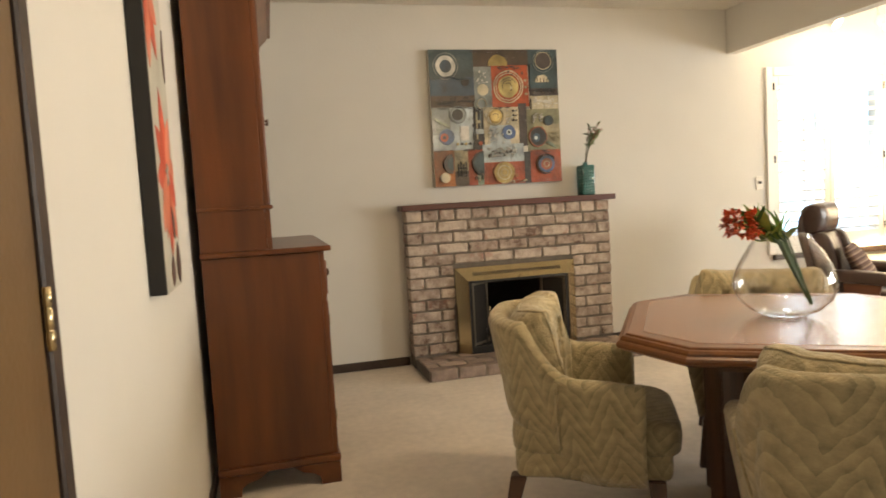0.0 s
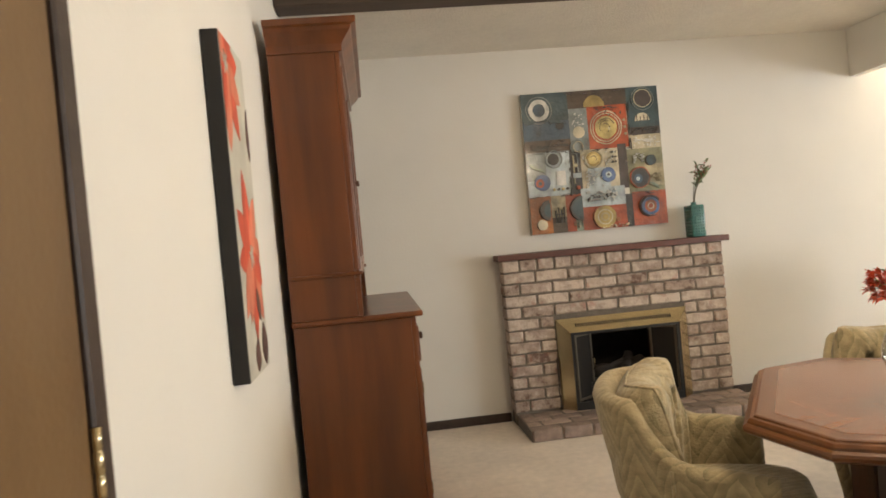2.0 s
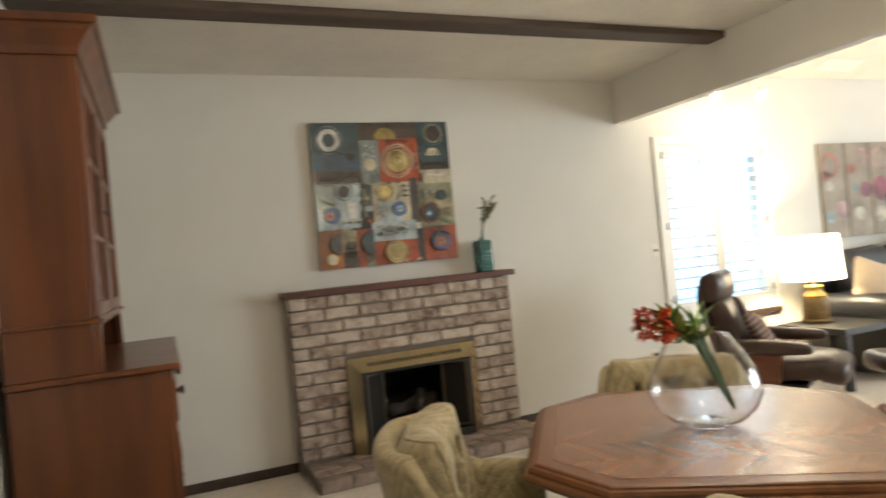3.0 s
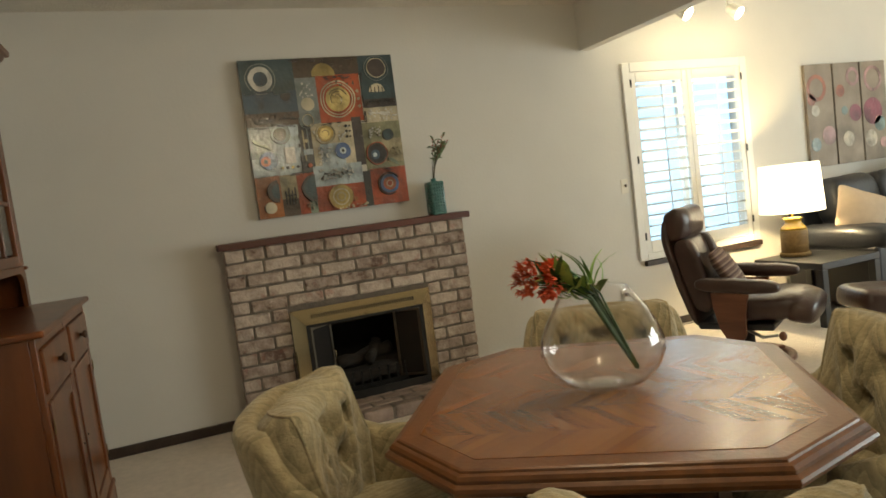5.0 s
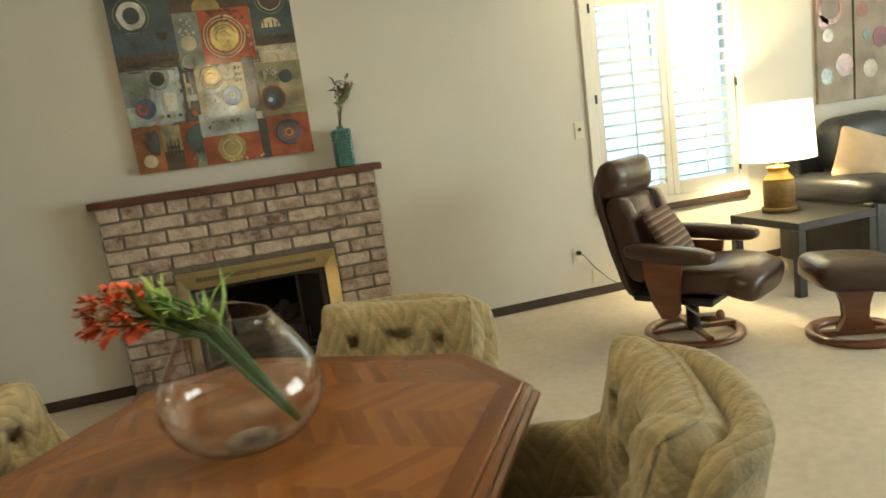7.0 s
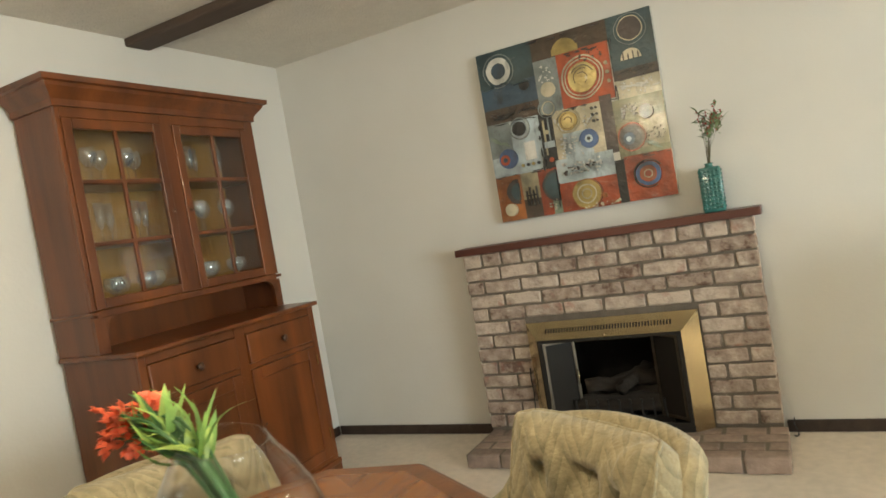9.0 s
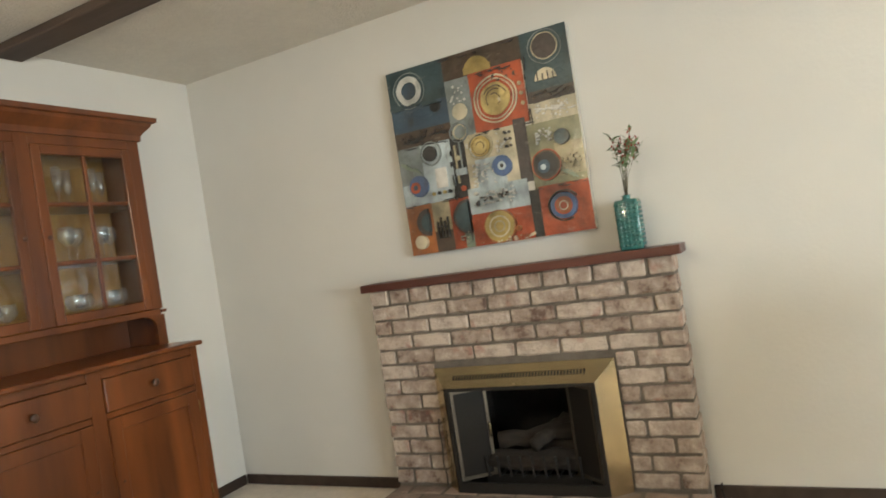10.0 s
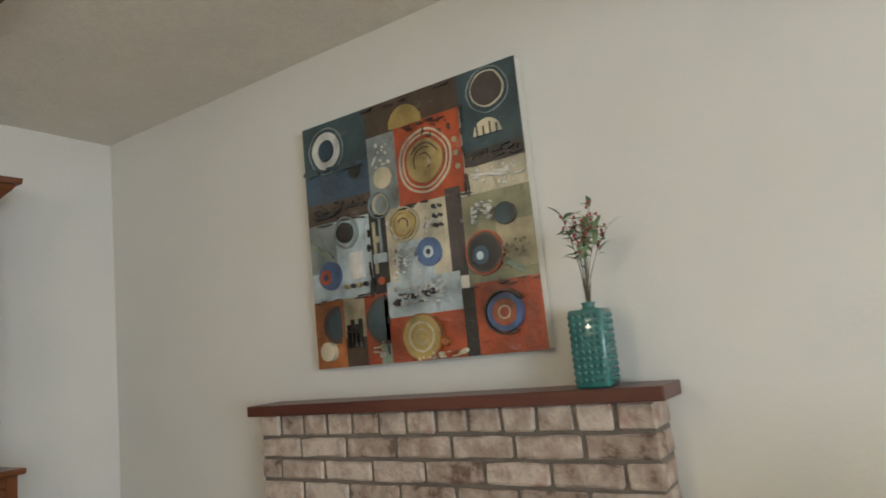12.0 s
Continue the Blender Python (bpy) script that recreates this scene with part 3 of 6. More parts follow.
def dot(u, v, r, ink, hole=0.0, t=0.0035, seg=28, a0=0.0, a1=360.0, wob=0.06):
    LAYER[0] += 1
    t += LAYER[0] * 0.00006
    bm = bmesh.new()
    n = seg if a1 - a0 >= 360 else seg + 1
    pts = []
    for i in range(n):
        a = radians(a0 + (a1 - a0) * i / seg)
        k = 1 + wob * noise.noise(Vector((math.cos(a) * 1.5, math.sin(a) * 1.5, u * 31 + v * 17)))
        pts.append((math.cos(a) * k, math.sin(a) * k))
    cx, cz = (u - 0.5) * PW, (1 - v) * PH
    if hole:
        fr, bk = [], []
        for c, s in pts:
            fr.append((bm.verts.new((cx + r * c, -t, cz + r * s)), bm.verts.new((cx + hole * c, -t, cz + hole * s))))
        for i in range(n if a1 - a0 >= 360 else n - 1):
            a, b = fr[i], fr[(i + 1) % n]
            bm.faces.new((a[0], b[0], b[1], a[1]))
        ex = bmesh.ops.extrude_face_region(bm, geom=bm.faces[:])
        bmesh.ops.translate(bm, vec=(0, t, 0), verts=[g for g in ex["geom"] if isinstance(g, bmesh.types.BMVert)])
    else:
        prism(bm, [(r * c, r * s) for c, s in pts], 0, t, Matrix.Translation((cx, 0, cz)) @ pose(0, 0, 0, 90, 0, 0))
    part("disc", bm, INK[ink], art)


def streaks(u0, v0, u1, v1, ink, count, seed):
    rnd = random.Random(seed)
    for _ in range(count):
        u, v = rnd.uniform(u0, u1), rnd.uniform(v0, v1)
        dot(u, v, rnd.uniform(0.002, 0.007) * PW, ink, t=0.003, seg=8, wob=0.9)


patch(0, 0, 0.335, 0.335, "teal"), patch(0, 0.335, 0.335, 0.42, "brown"), patch(0.335, 0, 0.765, 0.125, "brown")
patch(0.0, 0.2, 0.335, 0.335, "blue"), patch(0.335, 0.125, 0.47, 0.42, "grey"), patch(0.47, 0.115, 0.76, 0.425, "red")
patch(0.765, 0, 1, 0.32, "teal"), patch(0.765, 0.32, 1, 0.445, "cream"), patch(0.765, 0.29, 1, 0.345, "dark")
patch(0, 0.42, 0.315, 0.735, "sky"), patch(0, 0.42, 0.14, 0.62, "grey"), patch(0.315, 0.42, 0.395, 0.74, "black"), patch(0.335, 0.36, 0.46, 0.43, "grey")
patch(0.395, 0.425, 0.67, 0.70, "cream"), patch(0.44, 0.56, 0.6, 0.70, "sky"), patch(0.67, 0.40, 0.735, 0.72, "dark"), patch(0.735, 0.445, 1, 0.765, "olive"), patch(0.86, 0.56, 1, 0.72, "tan")
patch(0.375, 0.70, 0.70, 0.835, "sky"), patch(0, 0.735, 0.155, 1, "orange"), patch(0.155, 0.735, 0.26, 0.89, "tan"), patch(0.155, 0.89, 0.26, 1, "brown")
patch(0.26, 0.735, 0.375, 1, "red"), patch(0.325, 0.88, 0.375, 1, "sage"), patch(0.375, 0.835, 0.70, 1, "red"), patch(0.70, 0.765, 0.75, 1, "black"), patch(0.75, 0.755, 1, 1, "red")
dot(0.125, 0.12, 0.075, "white", 0.045), dot(0.125, 0.12, 0.04, "blue"), dot(0.125, 0.12, 0.095, "grey", 0.090), dot(0.265, 0.235, 0.03, "black")
dot(0.525, 0.115, 0.075, "gold", a0=0, a1=180), patch(0.45, 0.085, 0.60, 0.12, "gold"), dot(0.40, 0.295, 0.042, "cream"), streaks(0.355, 0.16, 0.44, 0.25, "white", 20, 3)
dot(0.60, 0.275, 0.118, "cream", 0.110), dot(0.60, 0.275, 0.080, "leaf"), dot(0.60, 0.275, 0.066, "brown", 0.060, a0=20, a1=150), dot(0.60, 0.275, 0.05, "brown", 0.045, a0=60, a1=210), dot(0.595, 0.28, 0.034, "brown", 0.029, a0=-60, a1=120), dot(0.61, 0.285, 0.018, "cream", 0.004, a0=-40, a1=60), dot(0.60, 0.275, 0.10, "cream", 0.094), streaks(0.6, 0.14, 0.72, 0.19, "brown", 18, 5), dot(0.735, 0.23, 0.010, "tan"), dot(0.738, 0.28, 0.010, "tan"), dot(0.74, 0.33, 0.010, "tan")
dot(0.885, 0.085, 0.062, "dark"), dot(0.885, 0.085, 0.065, "cream", 0.060), dot(0.885, 0.088, 0.082, "grey", 0.079), dot(0.87, 0.245, 0.055, "cream", a0=0, a1=180)
for k in range(4):
    patch(0.828 + k * 0.026, 0.205 + 0.01 * (k % 2), 0.835 + k * 0.026, 0.248, "dark", 0.006)
streaks(0.79, 0.36, 0.98, 0.43, "white", 32, 7), streaks(0.78, 0.30, 0.98, 0.335, "brown", 28, 8), streaks(0.02, 0.345, 0.3, 0.41, "dark", 32, 9)
dot(0.20, 0.475, 0.062, "grey", 0.056), dot(0.195, 0.475, 0.040, "black"), dot(0.105, 0.635, 0.056, "azure"), dot(0.085, 0.64, 0.030, "red"), dot(0.085, 0.64, 0.014, "blue"), patch(0.21, 0.56, 0.275, 0.665, "white", 0.003)
for k in range(4):
    dot(0.185 + k * 0.032, 0.69, 0.009, "black" if k % 2 else "leaf")
dot(0.385, 0.40, 0.038, "cream", 0.034), dot(0.375, 0.40, 0.05, "grey", 0.047), patch(0.335, 0.46, 0.345, 0.66, "tan", 0.003), patch(0.365, 0.45, 0.372, 0.60, "grey", 0.003), dot(0.355, 0.53, 0.012, "tan"), dot(0.36, 0.69, 0.014, "red"), patch(0.33, 0.585, 0.39, 0.62, "sky", 0.003)
dot(0.485, 0.495, 0.066, "tan", 0.060), dot(0.485, 0.495, 0.052, "gold"), dot(0.485, 0.495, 0.036, "leaf"), dot(0.485, 0.495, 0.024, "brown", 0.019, a0=-40, a1=160), dot(0.485, 0.495, 0.044, "brown", 0.041, a0=90, a1=330), dot(0.585, 0.615, 0.052, "azure"), dot(0.585, 0.615, 0.022, "sky"), dot(0.585, 0.615, 0.010, "black"), streaks(0.42, 0.58, 0.54, 0.69, "white", 36, 11), streaks(0.57, 0.45, 0.65, 0.54, "white", 18, 12)
for k in range(3):
    dot(0.625, 0.455 + k * 0.035, 0.008, "black"), dot(0.648, 0.455 + k * 0.035, 0.006, "dark")
dot(0.905, 0.535, 0.036, "teal"), dot(0.905, 0.535, 0.038, "dark", 0.035), dot(0.815, 0.655, 0.070, "brown", 0.060), dot(0.815, 0.655, 0.060, "black"), dot(0.80, 0.662, 0.032, "blue"), dot(0.797, 0.664, 0.014, "sky"), dot(0.815, 0.655, 0.074, "red", 0.069), streaks(0.77, 0.48, 0.86, 0.55, "white", 28, 13), streaks(0.88, 0.62, 0.98, 0.72, "tan", 24, 14)
streaks(0.41, 0.725, 0.63, 0.80, "white", 52, 15), streaks(0.42, 0.74, 0.6, 0.79, "dark", 18, 16)
dot(0.135, 0.835, 0.070, "dark", a0=90, a1=270), dot(0.14, 0.835, 0.048, "teal", a0=90, a1=270), dot(0.075, 0.935, 0.036, "cream")
for k in range(4):
    patch(0.178 + k * 0.02, 0.84 - 0.02 * (k % 2), 0.184 + k * 0.02, 0.93, "black", 0.004)
patch(0.175, 0.865, 0.245, 0.872, "black", 0.004)
dot(0.374, 0.84, 0.088, "dark", a0=90, a1=270), dot(0.374, 0.84, 0.075, "teal", a0=90, a1=270)
dot(0.53, 0.915, 0.078, "gold"), dot(0.53, 0.915, 0.055, "cream", 0.047), dot(0.53, 0.915, 0.03, "tan", 0.022), dot(0.53, 0.915, 0.083, "orange", 0.078), dot(0.625, 0.94, 0.014, "orange")
dot(0.87, 0.865, 0.076, "brown", 0.070, a0=30, a1=300), dot(0.87, 0.865, 0.064, "azure"), dot(0.87, 0.865, 0.044, "red"), dot(0.87, 0.865, 0.036, "orange", 0.028), dot(0.87, 0.865, 0.024, "cream", 0.017), dot(0.87, 0.865, 0.012, "red")
streaks(0.5, 0.975, 0.7, 0.995, "cream", 16, 17), streaks(0.30, 0.9, 0.36, 0.98, "cream", 8, 18)



def strokes(u0, v0, u1, v1, ink, count, seed, long=0.05, wide=0.006):
    """Ragged brush strokes dragged along a line of the canvas."""
    rnd = random.Random(seed)
    ang = math.atan2(-(v1 - v0) * PH, (u1 - u0) * PW)
    for _ in range(count):
        k = rnd.random()
        u, v = u0 + (u1 - u0) * k + rnd.uniform(-0.008, 0.008), v0 + (v1 - v0) * k + rnd.uniform(-0.008, 0.008)
        ln, wd, tn = long * rnd.uniform(0.4, 1.2), wide * rnd.uniform(0.4, 1.1), ang + rnd.uniform(-0.12, 0.12)
        pts = []
        for i in range(12):
            a = 2 * math.pi * i / 12
            q = 1 + 0.35 * rnd.uniform(-1, 1)
            x, z = ln / 2 * math.cos(a) * q, wd / 2 * math.sin(a) * q
            cx, cz = (u - 0.5) * PW + x * math.cos(tn) - z * math.sin(tn), (1 - v) * PH + x * math.sin(tn) + z * math.cos(tn)
            pts.append((min(max(cx, -PW / 2 + 0.002), PW / 2 - 0.002), min(max(cz, 0.002), PH - 0.002)))
        LAYER[0] += 1
        part("brush_stroke", prism(bmesh.new(), pts, 0, 0.0038 + LAYER[0] * 0.00002, pose(0, 0, 0, 90, 0, 0)), INK[ink], art)


strokes(0.47, 0.43, 0.76, 0.43, "black", 7, 21), strokes(0.77, 0.115, 0.77, 0.42, "dark", 7, 22), strokes(0.0, 0.425, 0.31, 0.425, "black", 8, 23)
strokes(0.0, 0.735, 0.37, 0.735, "black", 8, 24), strokes(0.37, 0.74, 0.37, 0.99, "dark", 5, 25), strokes(0.315, 0.42, 0.315, 0.73, "black", 8, 26, 0.06, 0.01)
strokes(0.78, 0.31, 0.99, 0.30, "black", 9, 27, 0.07, 0.014), strokes(0.78, 0.345, 0.99, 0.335, "dark", 8, 28, 0.06, 0.012), strokes(0.79, 0.38, 0.98, 0.40, "white", 9, 29, 0.06, 0.012)
strokes(0.735, 0.77, 0.99, 0.765, "brown", 6, 30), strokes(0.34, 0.02, 0.75, 0.02, "dark", 7, 31), strokes(0.02, 0.20, 0.32, 0.21, "teal", 8, 32, 0.08, 0.02)
strokes(0.40, 0.45, 0.47, 0.60, "white", 7, 33, 0.03, 0.012), strokes(0.02, 0.50, 0.12, 0.56, "sage", 7, 34, 0.06, 0.016), strokes(0.76, 0.62, 0.99, 0.75, "sage", 8, 35, 0.06, 0.014)
strokes(0.02, 0.39, 0.32, 0.38, "black", 8, 36, 0.07, 0.012), strokes(0.40, 0.985, 0.70, 0.985, "orange", 6, 37), strokes(0.50, 0.14, 0.74, 0.13, "dark", 7, 38, 0.04, 0.01)

# ---- canvas on the west wall ----
print2 = thing("canvas_print", pose(X0, 2.585, 0.985), "tall narrow canvas, red and white floral, black edges", "painting")
part("canvas_body", boxm(0.002, 0.045, 0, 0.30, 0, 0.905, bevel=0.002), mat("black_canvas_edge", (0.02, 0.018, 0.017), 0.7, 0, 0.1, 10.0), print2, "black canvas edge")


FLORAL_GROUND = mat("print_ground", (0.46, 0.44, 0.37), 0.55, 0, 0.3, 6.0, 0.1, 80.0)
SCARLET = mat("print_scarlet", (0.52, 0.075, 0.035), 0.5, 0, 0.35, 9.0, 0.1, 80.0, stretch=(1, 3, 0.6))
CORAL = mat("print_coral", (0.56, 0.17, 0.10), 0.5, 0, 0.35, 9.0, 0.1, 80.0, stretch=(1, 3, 0.6))
UMBER = mat("print_umber", (0.10, 0.05, 0.04), 0.5, 0, 0.35, 9.0, 0.1, 80.0)
part("print_face", boxm(0.0452, 0.0462, 0.002, 0.298, 0.002, 0.903), FLORAL_GROUND, print2, "pale ground of the print")
PET = [0]


def petal(y, z, length, width, turn, ink):
    """A pointed petal that starts at (y, z) and runs along an angle from straight up."""
    PET[0] += 1
    pts = []
    for k in range(9):
        u = k / 8
        pts.append((width * math.sin(math.pi * u) ** 0.75 * (1 - 0.25 * u), length * u))
    out = pts + [(-x, q) for x, q in pts[-2:0:-1]]
    a = radians(turn)
    ring = []
    for x, q in out:
        yy, zz = y + x * math.cos(a) + q * math.sin(a), z - x * math.sin(a) + q * math.cos(a)
        ring.append((min(max(yy, 0.003), 0.297), min(max(zz, 0.003), 0.902)))
    bm = prism(bmesh.new(), ring, 0.0, 0.0006 + PET[0] * 0.00005, Matrix(((0, 0, 1, 0.0462), (1, 0, 0, 0), (0, 1, 0, 0), (0, 0, 0, 1))))
    part("petal", bm, ink, print2)


for c, (cy, cz) in enumerate(((0.17, 0.325), (0.05, 0.835))):
    for k, (turn, ln, wd) in enumerate(((-8, 0.24, 0.055), (32, 0.20, 0.05), (-50, 0.19, 0.05), (80, 0.16, 0.045), (-95, 0.17, 0.045), (150, 0.22, 0.05), (185, 0.24, 0.05), (-140, 0.21, 0.05), (118, 0.18, 0.045), (205, 0.2, 0.04))):
        petal(cy, cz, ln, wd, turn, (SCARLET, CORAL)[(k + c) % 2])
for y, z, ln, wd, tr in ((0.25, 0.01, 0.12, 0.05, 0), (0.12, 0.01, 0.09, 0.04, 20), (0.28, 0.60, 0.16, 0.03, 5), (0.22, 0.14, 0.10, 0.03, -20)):
    petal(y, z, ln, wd, tr, UMBER)
for k in range(14):
    petal(0.17, 0.325, 0.02 + 0.012 * (k % 3), 0.004, k * 26, FLORAL_GROUND)
    petal(0.05, 0.835, 0.02 + 0.012 * (k % 3), 0.004, k * 26, FLORAL_GROUND)

# ---- octagonal dining table ----
TC, TH, TA = (2.748, 2.626), 0.728, 56.2
LONG, SHORT = 0.538, 0.612
table = thing("dining_table", pose(TC[0], TC[1], 0, 0, 0, TA), "octagonal polished wooden dining table with parquet top", "table")


def octagon(long_half, short_half):
    """Clipped square: distance of the long sides, and of the clipped corners."""
    c = short_half * math.sqrt(2) - long_half
    a, b = long_half, c
    return [(a, -b), (a, b), (b, a), (-b, a), (-a, b), (-a, -b), (-b, -a), (b, -a)]


top_bm = bmesh.new()
loops = []
for off, z in ((0.035, TH - 0.058), (0.02, TH - 0.056), (0.004, TH - 0.046), (0.0, TH - 0.036), (0.003, TH - 0.029), (0.010, TH - 0.024), (0.013, TH - 0.023), (0.014, TH - 0.016), (0.020, TH - 0.009), (0.028, TH - 0.007), (0.030, TH - 0.007), (0.032, TH - 0.002), (0.038, TH), (0.08, TH)):
    loops.append([top_bm.verts.new((x, y, z)) for x, y in octagon(LONG - off, SHORT - off)])
for a, b in zip(loops, loops[1:]):
    for i in range(8):
        top_bm.faces.new((a[i], a[(i + 1) % 8], b[(i + 1) % 8], b[i]))
top_bm.faces.new(loops[0][::-1]), top_bm.faces.new(loops[-1])
tabletop = part("tabletop", top_bm, TABLEEDGE, table, "moulded dark wooden table edge")
# chevron parquet let into the top
FIELD = octagon(LONG - 0.085, SHORT - 0.085)
CENTRES = []
COL, PLK = 0.155, 0.028
for ci in range(-3, 3):
    for pj in range(-18, 18):
        CENTRES.append((ci, pj))
for ci, pj in CENTRES:
    x0, sgn = ci * COL, 1 if ci % 2 == 0 else -1
    yb = pj * PLK * 1.25
    sl = COL * 0.7 * sgn
    quad = [(x0, yb), (x0 + COL - 0.0001, yb + sl), (x0 + COL - 0.0001, yb + sl + PLK * 1.25 - 0.0001), (x0, yb + PLK * 1.25 - 0.0001)]
    bm = prism(bmesh.new(), quad, -0.0006, 0.0008)
    for k in range(8):
        a, b = Vector((*FIELD[k], 0)), Vector((*FIELD[(k + 1) % 8], 0))
        e = b - a
        bmesh.ops.bisect_plane(bm, geom=bm.verts[:] + bm.edges[:] + bm.faces[:], plane_co=a, plane_no=(e.y, -e.x, 0), clear_outer=True)
    if len(bm.verts) < 6:
        bm.free()
        continue
    edges = [e for e in bm.edges if e.is_boundary]
    if edges:
        bmesh.ops.holes_fill(bm, edges=edges, sides=0)
    turn = math.degrees(math.atan2(sl, COL)) - 90
    mm = pose(x0 + COL / 2, yb, TH + 0.0002, 0, 0, turn)
    bmesh.ops.transform(bm, matrix=mm.inverted() @ Matrix.Translation((0, 0, TH + 0.0002)), verts=bm.verts)
    part("veneer", bm, TABLEWOOD, tabletop, m=mm)
part("inlay_line", prism(bmesh.new(), octagon(LONG - 0.0842, SHORT - 0.0842), TH - 0.0005, TH + 0.0004), TABLEEDGE, tabletop, "dark inlay line")
ped = bmesh.new()
prism(ped, octagon(0.15, 0.17), 0.10, 0.62)
prism(ped, octagon(0.24, 0.26), 0.0, 0.05)
prism(ped, octagon(0.20, 0.22), 0.05, 0.10)
prism(ped, octagon(0.36, 0.42), 0.62, TH - 0.056)
part("pedestal", ped, LEGWOOD, table, "dark wooden pedestal")
for i in range(4):
    lg = bmesh.new()
    m = pose(0, 0, 0, 0, 0, 45 + 90 * i)
    prism(lg, [(0.24, -0.035), (0.34, -0.03), (0.34, 0.03), (0.24, 0.035)], 0.0, TH - 0.06, m)
    bmesh.ops.bevel(lg, geom=lg.edges[:], offset=0.006, segments=2, affect="EDGES")
    part("leg", lg, LEGWOOD, table)

# ---- dining chairs ----
def u_path(s):
    """Outline of the tub in plan, s from -1 (front of one arm) round the back to 1: place and outward normal."""
    a = abs(s)
    if a > 0.62:
        k = (a - 0.62) / 0.38
        x, y, nx, ny = 0.285 + 0.012 * k, 0.02 + 0.20 * k, 1.0, 0.0
    else:
        th = a / 0.62 * math.pi / 2
        x, y = 0.285 * sgn_pow(math.sin(th), 0.72), 0.02 - 0.275 * sgn_pow(math.cos(th), 0.72)
        nx, ny = math.sin(th) / 0.285, -math.cos(th) / 0.275
        q = math.hypot(nx, ny)
        nx, ny = nx / q, ny / q
    return (math.copysign(x, s), y), (math.copysign(nx, s) if a else 0.0, ny)


def smooth01(v):
    v = max(0.0, min(1.0, v))
    return v * v * (3 - 2 * v)


def shell_top(s):
    a = abs(s)
    return 0.778 - 0.012 * smooth01(a / 0.35) - 0.195 * smooth01((a - 0.40) / 0.24) - 0.015 * smooth01((a - 0.7) / 0.3)


def make_chair():
    ch = thing("dining_chair", pose(0, 0, 0), "tufted tub dining chair in sage chevron upholstery", "chair", "chairs round the dining table")
    bm = bmesh.new()
    rows = []
    N = 64
    for i in range(N + 1):
        s = -1 + 2 * i / N
        (x, y), (nx, ny) = u_path(s)
        h = shell_top(s)
        prof = []
        for k in range(7):
            z = 0.20 + (h - 0.035 - 0.20) * k / 6
            prof.append((0.0 - (0.115 - 0.070 * smooth01((abs(s) - 0.4) / 0.4)) * (1 - k / 6) ** 1.2, z))
        for k in range(1, 7):
            a = math.pi * k / 6
            prof.append((-0.032 + 0.032 * math.cos(a), h - 0.035 + 0.035 * math.sin(a)))
        prof += [(-0.066, h - 0.12), (-0.07, 0.30), (-0.07, 0.21)]
        ring = []
        for off, z in prof:
            w = 0.004 * noise.noise(Vector((x * 7 + 3, y * 7, z * 7)))
            ring.append(bm.verts.new((x + nx * (off + w), y + ny * (off + w), z)))
        rows.append(ring)
    for a, b in zip(rows, rows[1:]):
        n = len(a)
        for k in range(n):
            bm.faces.new((a[k], a[(k + 1) % n], b[(k + 1) % n], b[k]))
    bm.faces.new(rows[0]), bm.faces.new(rows[-1][::-1])
    shell = part("shell", bm, FABRIC, ch, "", True)
    for sg in (-0.58, 0.58):
        (x, y), (nx, ny) = u_path(sg)
        h = shell_top(sg)
        pts = []
        for k in range(8):
            z = 0.20 + (h - 0.035 - 0.20) * k / 7
            off = -(0.115 - 0.070 * smooth01((abs(sg) - 0.4) / 0.4)) * (1 - k / 7) ** 1.2
            pts.append((x + nx * off, y + ny * off, z))
        part("piping", tube(bmesh.new(), pts, 0.005, 6), FABRIC, shell, "", True)
    # loose tufted back cushion, bent round the tub, its wings falling along the arms
    buttons = [(-0.50, 0.665), (0.0, 0.675), (0.50, 0.665), (-0.25, 0.55), (0.25, 0.55)]

    def bend(s):
        th = radians(90) * s
        x, y = 0.215 * sgn_pow(math.sin(th), 0.80), 0.0 - 0.128 * sgn_pow(math.cos(th), 0.86)
        nx, ny = math.sin(th) / 0.215, -math.cos(th) / 0.128
        q = math.hypot(nx, ny)
        return x, y, nx / q, ny / q

    def section(s, a):
        """One point of the cushion: s along the bend, a round its section (0 is the front, 90 the top)."""
        x, y, nx, ny = bend(s)
        w = abs(s)
        hi = 0.782 + 0.016 * smooth01(w / 0.7) - 0.24 * smooth01((w - 0.74) / 0.30)
        lo = 0.34
        thick = (0.078 + 0.010 * math.sin(math.pi * min(1.0, w / 0.7))) * (1 - 0.70 * smooth01((w - 0.55) / 0.45))
        c, sn = math.cos(a), math.sin(a)
        d = thick * 1.06 * sgn_pow(c, 0.78) + 0.012 * max(0.0, c) * max(0.0, -sn)
        z = (hi + lo) / 2 + (hi - lo) / 2 * sgn_pow(sn, 0.80)
        d += 0.006 * noise.noise(Vector((s * 5, z * 9, 1.7 + c)))
        z += 0.006 * noise.noise(Vector((s * 6, 3.3, c))) * max(0.0, sn)
        if c > 0:
            for bs, bz in buttons:
                du, dz = (s - bs) * 0.25, z - bz
                q = du * du + dz * dz
                d -= 0.042 * c * math.exp(-q / 0.0010)
                ln = abs(abs(du) - abs(dz) * 0.75)
                d -= 0.021 * c * math.exp(-ln / 0.008) * math.exp(-q / 0.0065)
        return (x - nx * d, y - ny * d, z)

    bk = bmesh.new()
    NU, NA = 120, 56
    rings = [[bk.verts.new(section(-1 + 2 * i / NU, 2 * math.pi * k / NA)) for k in range(NA)] for i in range(NU + 1)]
